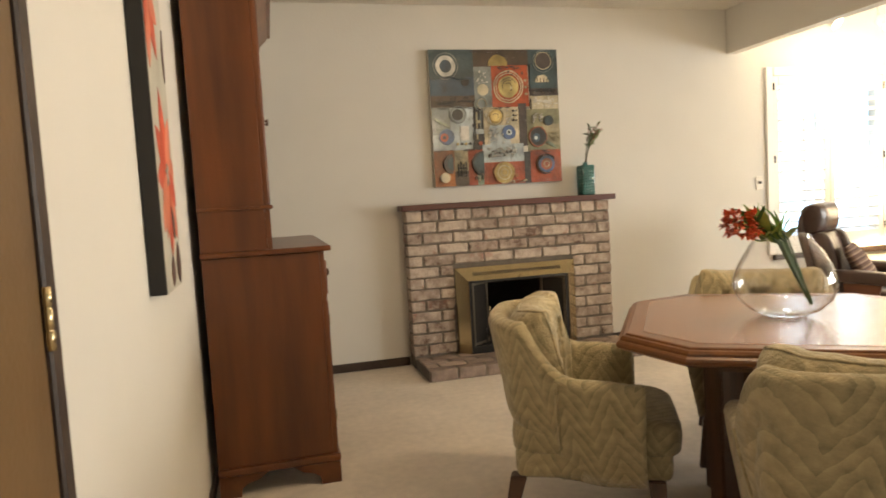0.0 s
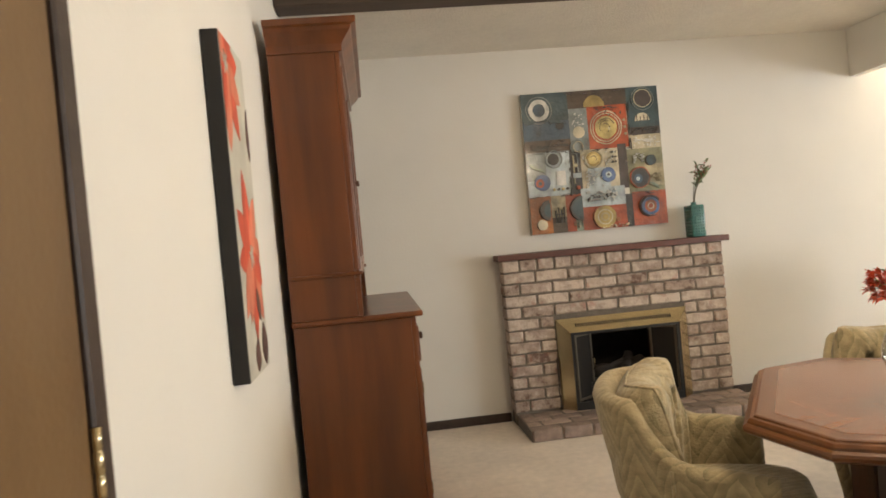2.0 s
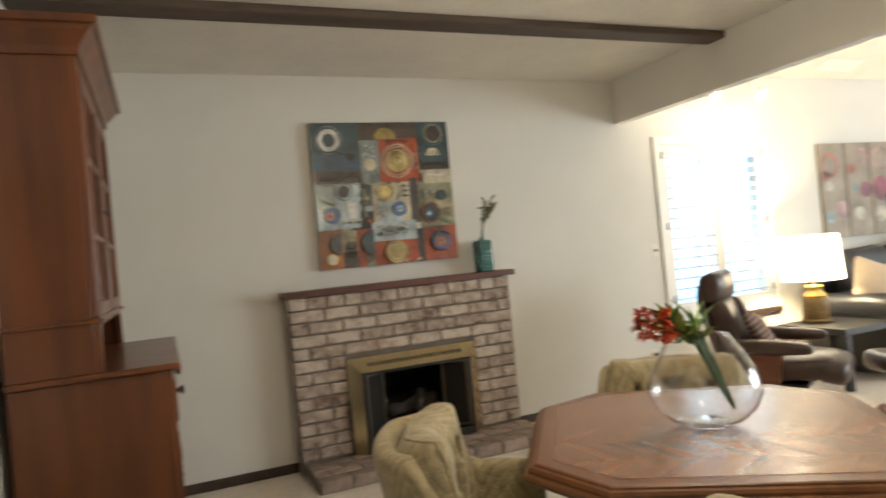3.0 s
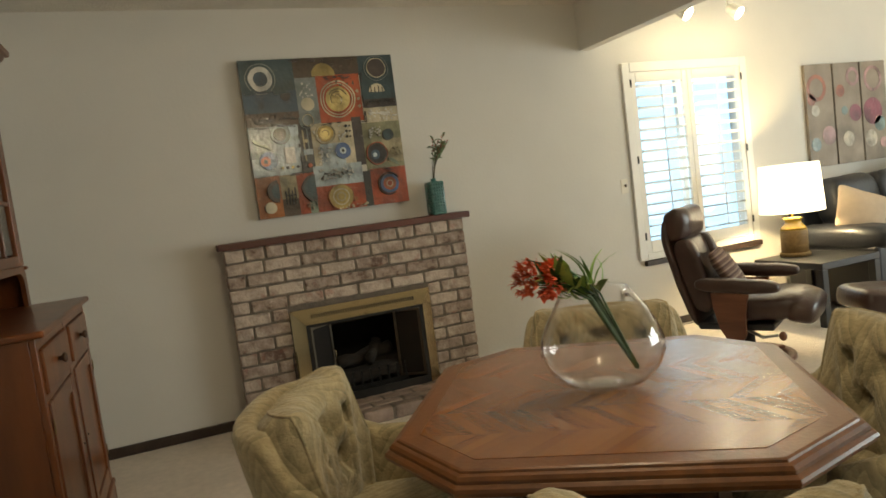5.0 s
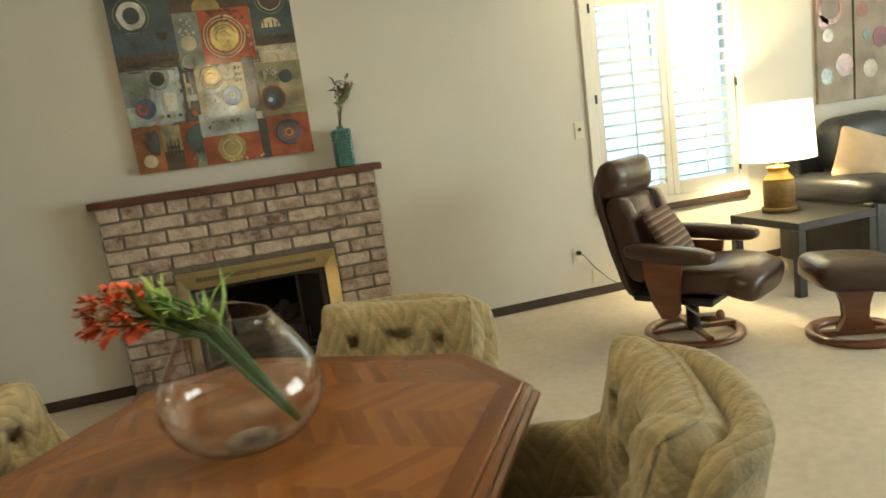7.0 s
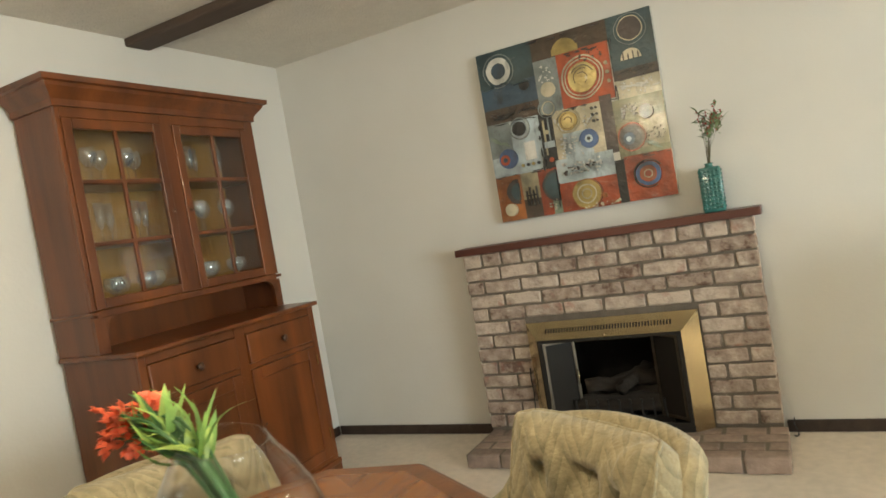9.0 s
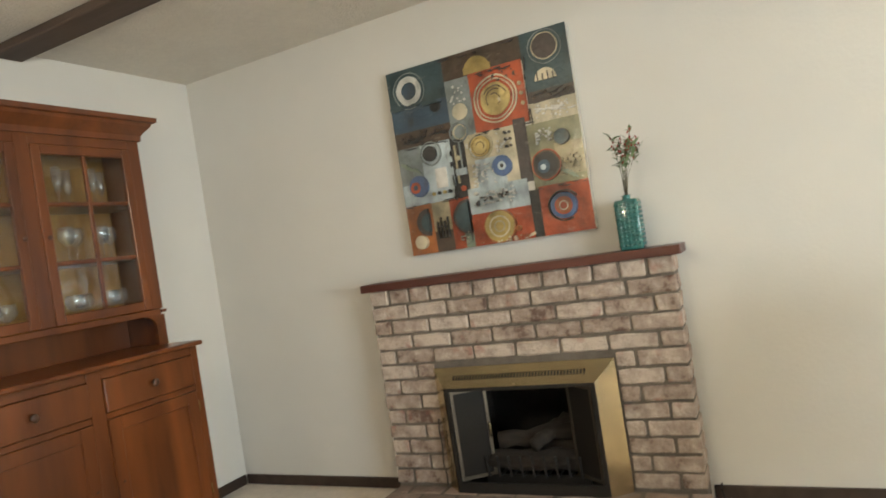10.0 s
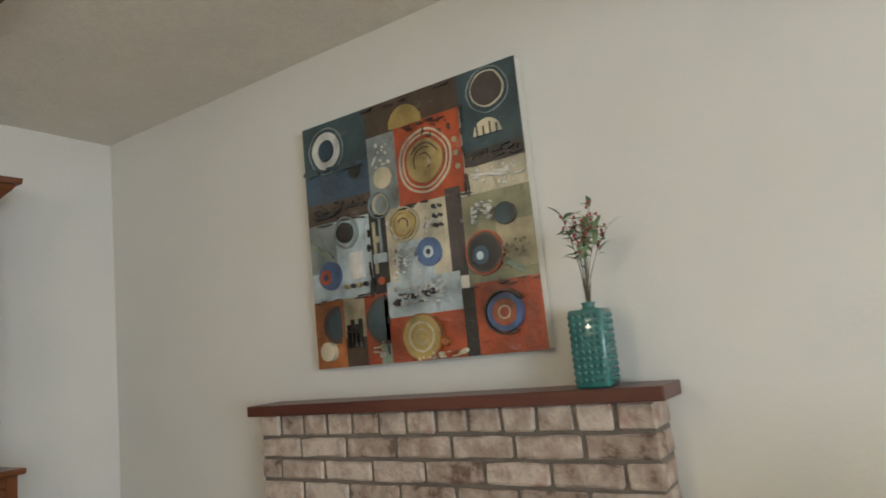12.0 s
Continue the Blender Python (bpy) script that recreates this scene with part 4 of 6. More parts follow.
    for a, b in zip(rings, rings[1:]):
        for k in range(NA):
            bk.faces.new((a[k], b[k], b[(k + 1) % NA], a[(k + 1) % NA]))
    bk.faces.new(rings[0]), bk.faces.new(rings[-1][::-1])
    bmesh.ops.recalc_face_normals(bk, faces=bk.faces[:])
    cush = part("backrest", bk, FABRIC, ch, "loose tufted back cushion", True)
    for bs, bz in buttons:
        spot = min((section(bs, radians(g)) for g in range(-60, 61, 2)), key=lambda p: abs(p[2] - bz))
        part("button", cushion(bmesh.new(), 0.022, 0.022, 0.014, pose(*spot), 1, 1, 10, 6), FABRIC, cush, "", True)
    for ang in (104,):
        line = [section(-0.985 + 1.97 * i / 70, radians(ang)) for i in range(71)]
        part("piping", tube(bmesh.new(), line, 0.0045, 6), FABRIC, cush, "", True)
    part("seat", cushion(bmesh.new(), 0.47, 0.52, 0.13, pose(0, 0.075, 0.345), 0.3, 0.4, 36, 12, 0.012, 2.0), FABRIC, ch, "", True)
    part("apron", boxm(-0.225, 0.225, -0.17, 0.30, 0.205, 0.32, bevel=0.03, seg=3), FABRIC, ch, "", True)
    for lx, ly in ((-0.2, -0.16), (0.2, -0.16), (-0.21, 0.25), (0.21, 0.25)):
        lg = bmesh.new()
        r = bmesh.ops.create_cone(lg, cap_ends=True, segments=4, radius1=0.020, radius2=0.036, depth=0.215)
        bmesh.ops.transform(lg, matrix=pose(lx, ly, 0.1075) @ pose(0, 0, 0, 0, 0, 45), verts=lg.verts)
        for v in lg.verts:
            if v.co.z < 0.05:
                v.co.x += 0.03 * math.copysign(1, lx)
                v.co.y += 0.045 * math.copysign(1, ly) if ly < 0 else 0.01
        bmesh.ops.bevel(lg, geom=lg.edges[:], offset=0.004, segments=2, affect="EDGES")
        part("leg", lg, LEGWOOD, ch, "dark wooden tapered leg")
    return ch


def chair_pose(angle, dist, turn=0.0):
    a = radians(angle)
    return pose(2.78 + dist * math.cos(a), 2.66 + dist * math.sin(a), 0, 0, 0, angle + 90 + turn)


chair = make_chair()
chair.scale = (1.13, 1.13, 1.0)
for place in (pose(2.455, 2.00, 0, 0, 0, -35), chair_pose(56, 0.66), chair_pose(-24, 0.69)):
    copy_thing(chair, place)
chair.matrix_basis = pose(2.108, 2.993, 0, 0, 0, 243) @ Matrix.Diagonal((1.13, 1.13, 1.0, 1))

# ---- glass bowl and flowers ----
bowl = thing("glass_bowl", pose(2.742, 2.616, TH + 0.0015) @ Matrix.Scale(0.98, 4), "round clear glass bowl vase on the table", "vase")
outer = [(0.0005, 0.0), (0.055, 0.0), (0.068, 0.003), (0.115, 0.027), (0.15, 0.062), (0.168, 0.105), (0.165, 0.14), (0.150, 0.18), (0.124, 0.225), (0.098, 0.265), (0.084, 0.292)]
inner = [(r - 0.003, z) for r, z in outer[::-1][:-3]] + [(0.055, 0.010), (0.0005, 0.009)]
gb = lathe(bmesh.new(), outer + [(0.082, 0.2935)] + inner, 56)
for v in gb.verts:
    if v.co.z > 0.24:
        v.co.z += (v.co.z - 0.24) * 0.35 * (-v.co.x / 0.1)
bg = part("bowl", gb, glass("bowl_glass", (0.997, 0.998, 0.997), 0.9, 0.006, 0.95), bowl, "", True)

BOWLGLASS = MATS["bowl_glass"]
rim_line = [(0.083 * math.cos(2 * math.pi * k / 48), 0.083 * math.sin(2 * math.pi * k / 48), 0.2925 - 0.0525 * 0.35 * 0.83 * math.cos(2 * math.pi * k / 48)) for k in range(49)]
part("rim", tube(bmesh.new(), rim_line, 0.0022, 8), BOWLGLASS, bowl, "rounded glass rim", True)
part("foot", lathe(bmesh.new(), [(0.004, 0.0105), (0.048, 0.0105), (0.053, 0.013), (0.050, 0.017), (0.004, 0.014)], 40), BOWLGLASS, bowl, "thick glass foot", True)

# ---- flowers in the bowl ----
GREEN = mat("leaf_green", (0.20, 0.34, 0.07), 0.5, 0, 0.35, 30.0, 0.1, 80.0)
LIME = mat("leaf_lime", (0.27, 0.37, 0.085), 0.5, 0, 0.3, 30.0, 0.1, 80.0)
DEEP = mat("stem_green", (0.05, 0.13, 0.035), 0.5, 0, 0.3, 30.0, 0.2, 80.0)
PETAL = mat("orange_red_petal", (0.68, 0.115, 0.045), 0.5, 0, 0.3, 40.0, 0.1, 60.0)


def blade(bm, root, tip, width, bend=0.02, n=5):
    """A narrow leaf from root to tip."""
    a, b = Vector(root), Vector(tip)
    d = (b - a).normalized()
    s = d.cross(Vector((0.3, 0.2, 1.0))).normalized()
    u = s.cross(d)
    L, R = [], []
    for i in range(n + 1):
        k = i / n
        w = width * math.sin(math.pi * min(1, 0.12 + 0.88 * k)) ** 0.8 if k < 1 else 0.0004
        p = a.lerp(b, k) + u * bend * math.sin(math.pi * k)
        L.append(bm.verts.new(p + s * w)), R.append(bm.verts.new(p - s * w))
    for i in range(n):
        bm.faces.new((L[i], L[i + 1], R[i + 1], R[i]))
    return bm


bunch = thing("flower_bunch", pose(2.742, 2.616, TH) @ Matrix.Scale(0.98, 4), "orange-red artificial flowers with green stems, leaning", "flowers")
rf = random.Random(4)
LOW, NECK, HEAD = Vector((0.10, -0.012, 0.035)), Vector((-0.035, -0.03, 0.27)), Vector((-0.185, -0.035, 0.338))
for i in range(11):
    off = Vector((rf.uniform(-1, 1), rf.uniform(-1, 1), rf.uniform(-1, 1)))
    st = bmesh.new()
    tube(st, [LOW + off * 0.004 + Vector((0, 0, 0.004)), LOW.lerp(NECK, 0.4) + off * 0.010, NECK + off * 0.020, NECK.lerp(HEAD, 0.5) + off * 0.03 + Vector((0, 0, 0.018)), HEAD + off * 0.032], 0.0034, 6, 0.7)
    part("stem", st, DEEP, bunch, "green stem", True)
sheath = bmesh.new()
tube(sheath, [LOW.lerp(NECK, k / 6) + Vector((0, 0, 0)) for k in range(1, 7)], 0.006, 10, 2.6)
part("stem_sheath", sheath, DEEP, bunch, "dark green bundled stems", True)
for i in range(90):
    lf = bmesh.new()
    root = NECK.lerp(HEAD, rf.uniform(-0.15, 0.70))
    a = rf.uniform(0, 2 * math.pi)
    d = Vector((-0.75 + rf.uniform(-0.5, 0.75), math.cos(a) * 0.6, 0.45 + rf.uniform(-0.35, 0.45))).normalized()
    blade(lf, root, root + d * rf.uniform(0.045, 0.12), rf.uniform(0.005, 0.0115), rf.uniform(-0.022, 0.022))
    part("leaf", lf, (GREEN, LIME, LIME, DEEP)[i % 4], bunch, "", True)
for tip in ((0.105, 0.0, 0.37), (0.05, 0.02, 0.38), (-0.10, 0.0, 0.40), (-0.13, -0.03, 0.405), (0.0, 0.01, 0.39)):
    lf = bmesh.new()
    blade(lf, NECK + Vector((0.0, 0, -0.02)), tip, 0.0045, 0.035, 7)
    part("grass_blade", lf, GREEN, bunch, "thin grass blade", True)
for i in range(95):
    a, b = rf.uniform(0, 2 * math.pi), rf.uniform(-0.6, 1.0)
    c = Vector((HEAD.x - 0.012 + 0.058 * math.cos(a) * rf.uniform(0.3, 1), HEAD.y + 0.06 * math.sin(a) * rf.uniform(0.3, 1), HEAD.z - 0.012 + 0.048 * b))
    fl = bmesh.new()
    out = (c - (HEAD + Vector((0.03, 0, -0.02)))).normalized()
    for k in range(5):
        d = (out + Vector((rf.uniform(-1, 1), rf.uniform(-1, 1), rf.uniform(-1, 1))) * 0.7).normalized()
        blade(fl, c, c + d * rf.uniform(0.015, 0.026), 0.0065, 0.004, 3)
    part("blossom", fl, PETAL, bunch, "orange-red blossom", True)

# ---- teal vase with dried twigs on the mantel ----
TEAL = mat("teal_glaze", (0.036, 0.145, 0.132), 0.16, 0, 0.35, 30.0, 0.15, 40.0, 0.6)
MZ = FZ1 + 0.0425
vase = thing("square_vase", pose(3.393, 5.345, MZ, 0, 0, 2) @ Matrix.Diagonal((1.07, 1.07, 1.0, 1)), "square teal glazed ceramic vase with raised dots", "vase")
vb = bmesh.new()
box(vb, -0.048, 0.048, -0.048, 0.048, 0, 0.225, bevel=0.008, seg=2)
lathe(vb, [(0.030, 0.220), (0.018, 0.230), (0.0165, 0.236), (0.020, 0.245), (0.014, 0.246), (0.012, 0.23)], 16)
vbody = part("vase_body", vb, TEAL, vase, "", True)
stud = mesh_of("stud", cushion(bmesh.new(), 0.014, 0.014, 0.007, None, 0.6, 0.8, 8, 4), TEAL, True)
for side in range(4):
    for r in range(10):
        for c in range(5):
            o = new("stud", stud)
            o.parent = vbody
            o.matrix_basis = pose(0, 0, 0, 0, 0, 90 * side) @ pose(-0.034 + 0.017 * c, -0.0485, 0.022 + r * 0.0203, 90, 0, 0)
twigs = thing("dried_twigs", pose(3.393, 5.345, MZ + 0.24), "dried twigs with dark red berries and leaves", "dried flowers")
TWIG = mat("dry_stem", (0.10, 0.085, 0.045), 0.8, 0, 0.3, 40.0)
BERRY = mat("dark_berry", (0.32, 0.04, 0.03), 0.6, 0, 0.4, 60.0)
DRYLEAF = mat("dry_leaf", (0.19, 0.26, 0.13), 0.7, 0, 0.35, 40.0)
rt = random.Random(9)
for i in range(11):
    ax, ay, h = rt.uniform(-0.04, 0.11), rt.uniform(-0.14, -0.03), rt.uniform(0.17, 0.285)
    pts = [Vector((rt.uniform(-0.006, 0.006), rt.uniform(-0.006, 0.006), -0.02)), Vector((ax * 0.22, ay * 0.22, h * 0.4)), Vector((ax * 0.6, ay * 0.6, h * 0.75)), Vector((ax, ay, h))]
    stem = part("twig", tube(bmesh.new(), pts, 0.0017, 5, 0.6), TWIG, twigs, "", True)
    for k in range(5):
        p = pts[2].lerp(pts[3], k / 4) + Vector((rt.uniform(-1, 1), rt.uniform(-1, 1), rt.uniform(-0.6, 1))) * 0.008
        part("berry", cushion(bmesh.new(), 0.008, 0.008, 0.012, Matrix.Translation(p), 1, 1, 8, 5), BERRY, stem, "", True)
    for k in range(9):
        p = pts[1].lerp(pts[3], rt.uniform(0.3, 1.0))
        part("leaf", blade(bmesh.new(), p, p + Vector((rt.uniform(-0.05, 0.05), rt.uniform(-0.03, 0.03), rt.uniform(-0.01, 0.04))), 0.0075, 0.006, 4), DRYLEAF, stem, "", True)

# ---- hutch ----
HX, HY, HW = 0.775, 3.565, 1.18
hutch = thing("china_hutch", pose(HX, HY, 0), "cherry wood china hutch with glazed upper doors", "cabinet")


def hpart(name, *a, parent=None, material=CHERRY, label="", **k):
    return part(name, boxm(*a, **k), material, parent or hutch, label)


BX, UX = 0.495, 0.285
base = hpart("base_carcass", 0.0, BX - 0.02, 0.012, HW - 0.012, 0.10, 1.005, bevel=0.002)
hpart("counter", -0.004, BX + 0.03, -0.008, HW + 0.008, 1.007, 1.03, bevel=0.007, seg=2)
hpart("base_moulding", -0.002, BX + 0.012, -0.004, HW + 0.004, 0.092, 0.125, bevel=0.008, seg=2)
# face frame
for a, b in ((0.012, 0.047), (0.556, 0.624), (1.126, HW - 0.012)):
    hpart("stile", BX - 0.0195, BX, a, b, 0.126, 1.005, bevel=0.002)
for y0, y1 in ((0.048, 0.555), (0.625, 1.125)):
    hpart("rail", BX - 0.0195, BX - 0.001, y0, y1, 0.965, 1.005, bevel=0.002)
    hpart("rail", BX - 0.0195, BX - 0.001, y0, y1, 0.785, 0.812, bevel=0.002)
    hpart("rail", BX - 0.0195, BX - 0.001, y0, y1, 0.126, 0.15, bevel=0.002)
    dr = hpart("drawer", BX - 0.018, BX + 0.010, y0 + 0.002, y1 - 0.002, 0.814, 0.963, bevel=0.006, seg=2)
    kb = lathe(bmesh.new(), [(0.008, 0.0), (0.008, 0.008), (0.017, 0.016), (0.018, 0.022), (0.012, 0.028), (0.002, 0.029)], 16, m=pose(BX + 0.010, (y0 + y1) / 2, 0.888, 0, 90, 0))
    part("knob", kb, LEGWOOD, dr, "dark round wooden knob", True)
    dd = hpart("door", BX - 0.016, BX - 0.004, y0 + 0.06, y1 - 0.06, 0.21, 0.73, bevel=0.002, label="raised panel lower door")
    hpart("door_stile", BX - 0.018, BX + 0.006, y0 + 0.002, y0 + 0.062, 0.152, 0.783, bevel=0.003, parent=dd)
    hpart("door_stile", BX - 0.018, BX + 0.006, y1 - 0.062, y1 - 0.002, 0.152, 0.783, bevel=0.003, parent=dd)
    hpart("door_rail", BX - 0.018, BX + 0.005, y0 + 0.063, y1 - 0.063, 0.152, 0.212, bevel=0.003, parent=dd)
    hpart("door_rail", BX - 0.018, BX + 0.005, y0 + 0.063, y1 - 0.063, 0.722, 0.783, bevel=0.003, parent=dd)
    for hz in (0.26, 0.68):
        part("hinge", boxm(BX + 0.0055, BX + 0.009, y0 - 0.004 if y0 < 0.3 else y1 - 0.001, y0 + 0.001 if y0 < 0.3 else y1 + 0.004, hz, hz + 0.05), mat("dull_brass", (0.26, 0.20, 0.09), 0.4, 1.0, 0.2, 30.0), dd)
    part("door_key", lathe(bmesh.new(), [(0.003, 0), (0.006, 0.003), (0.002, 0.006)], 10, m=pose(BX + 0.006, y1 - 0.03 if y0 < 0.3 else y0 + 0.03, 0.50, 0, 90, 0)), BLACKMETAL, dd)


def bracket_foot(y, sign, front=True):
    """An ogee bracket foot: a shaped board on the front."""
    out = [(0.0, 0.092), (0.0, 0.0), (0.085, 0.0), (0.09, 0.035), (0.12, 0.055), (0.16, 0.064), (0.20, 0.092)]
    bm = prism(bmesh.new(), [(sign * u, z) for u, z in out], -0.011, 0.011)
    return bm


for y, sg in ((0.0, 1), (HW, -1)):
    part("foot", bracket_foot(y, sg), CHERRY, hutch, m=pose(BX - 0.004, y, 0) @ Matrix(((0, 0, 1, 0), (1, 0, 0, 0), (0, 1, 0, 0), (0, 0, 0, 1))))
    part("foot", bracket_foot(y, 1), CHERRY, hutch, m=pose(BX + 0.008, y + 0.012 * sg, 0) @ Matrix(((-1, 0, 0, 0), (0, 0, 1, 0), (0, 1, 0, 0), (0, 0, 0, 1))))
    part("foot", bracket_foot(y, 1), CHERRY, hutch, m=pose(0.0, y + 0.012 * sg, 0) @ Matrix(((1, 0, 0, 0), (0, 0, 1, 0), (0, 1, 0, 0), (0, 0, 0, 1))))
# upper case
U0, U1, UB, UT = 0.0, HW, 1.205, 2.13
INSIDE = wood("cabinet_back", (0.23, 0.115, 0.026), (0.37, 0.205, 0.052), 0.5, "z", 2.0, 0.05)
upper = hpart("upper_back", 0.0, 0.012, U0 + 0.019, U1 - 0.019, UB, UT, material=INSIDE, label="pale tan cabinet back")
hpart("niche_back", 0.0, 0.012, U0 + 0.019, U1 - 0.019, 1.0305, UB - 0.02)
hpart("upper_side", 0.0, UX - 0.02, U0, U0 + 0.018, 1.0305, UT, bevel=0.002)
hpart("upper_side", 0.0, UX - 0.02, U1 - 0.018, U1, 1.0305, UT, bevel=0.002)
hpart("upper_floor", 0.012, UX - 0.021, U0 + 0.019, U1 - 0.019, UB - 0.019, UB)
hpart("upper_top", 0.012, UX - 0.021, U0 + 0.019, U1 - 0.019, UT - 0.019, UT)
hpart("waist_moulding", -0.001, UX + 0.014, U0 - 0.012, U0 + 0.0185, UB - 0.008, UB + 0.008, bevel=0.004)
hpart("waist_moulding", -0.001, UX + 0.014, U1 - 0.0185, U1 + 0.012, UB - 0.008, UB + 0.008, bevel=0.004)
hpart("waist_rail", UX - 0.019, UX + 0.002, U0 + 0.019, U1 - 0.019, UB - 0.02, UB + 0.012, bevel=0.003)
for y, sg in ((U0, 1), (U1, -1)):
    arc = [(0.0, 0.0), (0.055, 0.0)] + [(0.055 + 0.075 * (1 - math.cos(a)), 0.10 + 0.055 * math.sin(a)) for a in [math.pi / 2 * k / 6 for k in range(7)]] + [(0.13, 0.156), (0.0, 0.156)]
    part("niche_bracket", prism(bmesh.new(), [(sg * u, z) for u, z in arc], -0.010, 0.010), CHERRY, hutch, m=pose(UX - 0.009, y, 1.0305) @ Matrix(((0, 0, 1, 0), (1, 0, 0, 0), (0, 1, 0, 0), (0, 0, 0, 1))))
for a, b in ((U0, U0 + 0.021), (0.531, 0.599), (1.116, U1)):
    hpart("upper_stile", UX - 0.0195, UX, a, b, UB + 0.013, UT, bevel=0.002)
hpart("frieze", UX - 0.0195, UX - 0.001, U0 + 0.0215, 1.1155, 2.055, UT, bevel=0.002)
crown = bmesh.new()
rings = []
for off, z in ((0.0, UT - 0.03), (0.012, UT - 0.028), (0.014, UT), (0.03, UT + 0.02), (0.052, UT + 0.045), (0.058, UT + 0.06), (0.075, UT + 0.064), (0.078, UT + 0.088), (0.0, UT + 0.09)):
    rings.append([crown.verts.new(p) for p in ((0, U0 - off, z), (UX + off, U0 - off, z), (UX + off, U1 + off, z), (0, U1 + off, z))])
for a, b in zip(rings, rings[1:]):
    for i in range(4):
        crown.faces.new((a[i], a[(i + 1) % 4], b[(i + 1) % 4], b[i]))
crown.faces.new(rings[0][::-1]), crown.faces.new(rings[-1])
part("cornice", crown, CHERRY, hutch, "flared cherry wood cornice")
SH = (1.50, 1.775)
for z in SH:
    hpart("shelf", 0.013, UX - 0.03, U0 + 0.0195, U1 - 0.0195, z - 0.009, z + 0.009)
PANE = glass("cabinet_glass", (0.95, 0.96, 0.95))
for y0, y1 in ((0.0225, 0.5295), (0.6005, 1.1145)):
    z0, z1, s = UB + 0.015, 2.053, 0.045
    gd = hpart("glazed_door", UX - 0.018, UX + 0.006, y0, y0 + s, z0, z1, bevel=0.003, label="six-pane glazed cabinet door")
    hpart("door_stile", UX - 0.018, UX + 0.006, y1 - s, y1, z0, z1, bevel=0.003, parent=gd)
    hpart("door_rail", UX - 0.018, UX + 0.005, y0 + s + 0.001, y1 - s - 0.001, z0, z0 + s, bevel=0.003, parent=gd)
    hpart("door_rail", UX - 0.018, UX + 0.005, y0 + s + 0.001, y1 - s - 0.001, z1 - s, z1, bevel=0.003, parent=gd)
    ym = (y0 + y1) / 2
    hpart("muntin", UX - 0.014, UX + 0.002, ym - 0.009, ym + 0.009, z0 + s, z1 - s, bevel=0.002, parent=gd)
    for z in SH:
        hpart("muntin", UX - 0.014, UX + 0.001, y0 + s, y1 - s, z - 0.008, z + 0.010, bevel=0.002, parent=gd)
    edges = (z0 + s, SH[0], SH[1], z1 - s)
    for c, (a, b) in enumerate(((y0 + s, ym - 0.009), (ym + 0.009, y1 - s))):
        for k in range(3):
            pn = hpart("pane", UX - 0.008, UX - 0.0055, a, b, edges[k] + 0.009, edges[k + 1] - 0.007, parent=gd, material=PANE)
            pn.visible_shadow = False
    part("knob", lathe(bmesh.new(), [(0.004, 0), (0.004, 0.006), (0.010, 0.012), (0.009, 0.018), (0.001, 0.02)], 12, m=pose(UX + 0.006, y1 - 0.02 if y0 < 0.3 else y0 + 0.02, 1.62, 0, 90, 0)), LEGWOOD, gd, "small wooden knob", True)

WINE = [(0.0005, 0.0), (0.032, 0.0), (0.030, 0.003), (0.004, 0.008), (0.0035, 0.07), (0.012, 0.078), (0.033, 0.10), (0.040, 0.125), (0.036, 0.155), (0.032, 0.17), (0.0305, 0.17), (0.034, 0.155), (0.0375, 0.125), (0.031, 0.103), (0.010, 0.082), (0.0005, 0.080)]
FLUTE = [(0.0005, 0.0), (0.028, 0.0), (0.026, 0.003), (0.004, 0.008), (0.0035, 0.06), (0.012, 0.07), (0.021, 0.11), (0.021, 0.19), (0.0195, 0.19), (0.0195, 0.11), (0.010, 0.074), (0.0005, 0.072)]
BALLOON = [(r * 1.2, z * 0.85) for r, z in WINE]
GOBLET = {}
for nm, pf in (("wine_glass", WINE), ("flute_glass", FLUTE), ("balloon_glass", BALLOON)):
    # a little white in the glassware colour stands in for its bright glints
    GOBLET[nm] = mesh_of(nm, lathe(bmesh.new(), pf, 18, close=False), glass("glassware", (0.99, 0.99, 0.99), 2.5, 0.08, 0.45, 0.04), True)
SET = {"wine_glass": "clear stemmed wine glass on hutch shelf", "flute_glass": "tall clear flute glass on hutch shelf", "balloon_glass": "wide clear balloon glass on hutch shelf"}
rg = random.Random(2)
for z, kinds in ((UB, "balloon_glass"), (SH[0] + 0.009, "flute_glass"), (SH[1] + 0.009, "wine_glass")):
    for i in range(11):
        y = U0 + 0.11 + i * (U1 - U0 - 0.22) / 10
        if i == 5:
            continue
        kind_of = kinds if i < 6 else ("wine_glass" if kinds == "flute_glass" else "flute_glass" if kinds == "wine_glass" else "balloon_glass")
        o = new(kind_of, GOBLET[kind_of])
        o.matrix_basis = pose(HX + 0.10 + 0.07 * (i % 2) + rg.uniform(-0.01, 0.01), HY + y, z + 0.0005)
        o.visible_shadow = False
        tagged(o, SET[kind_of], "glass", "glassware in the hutch")

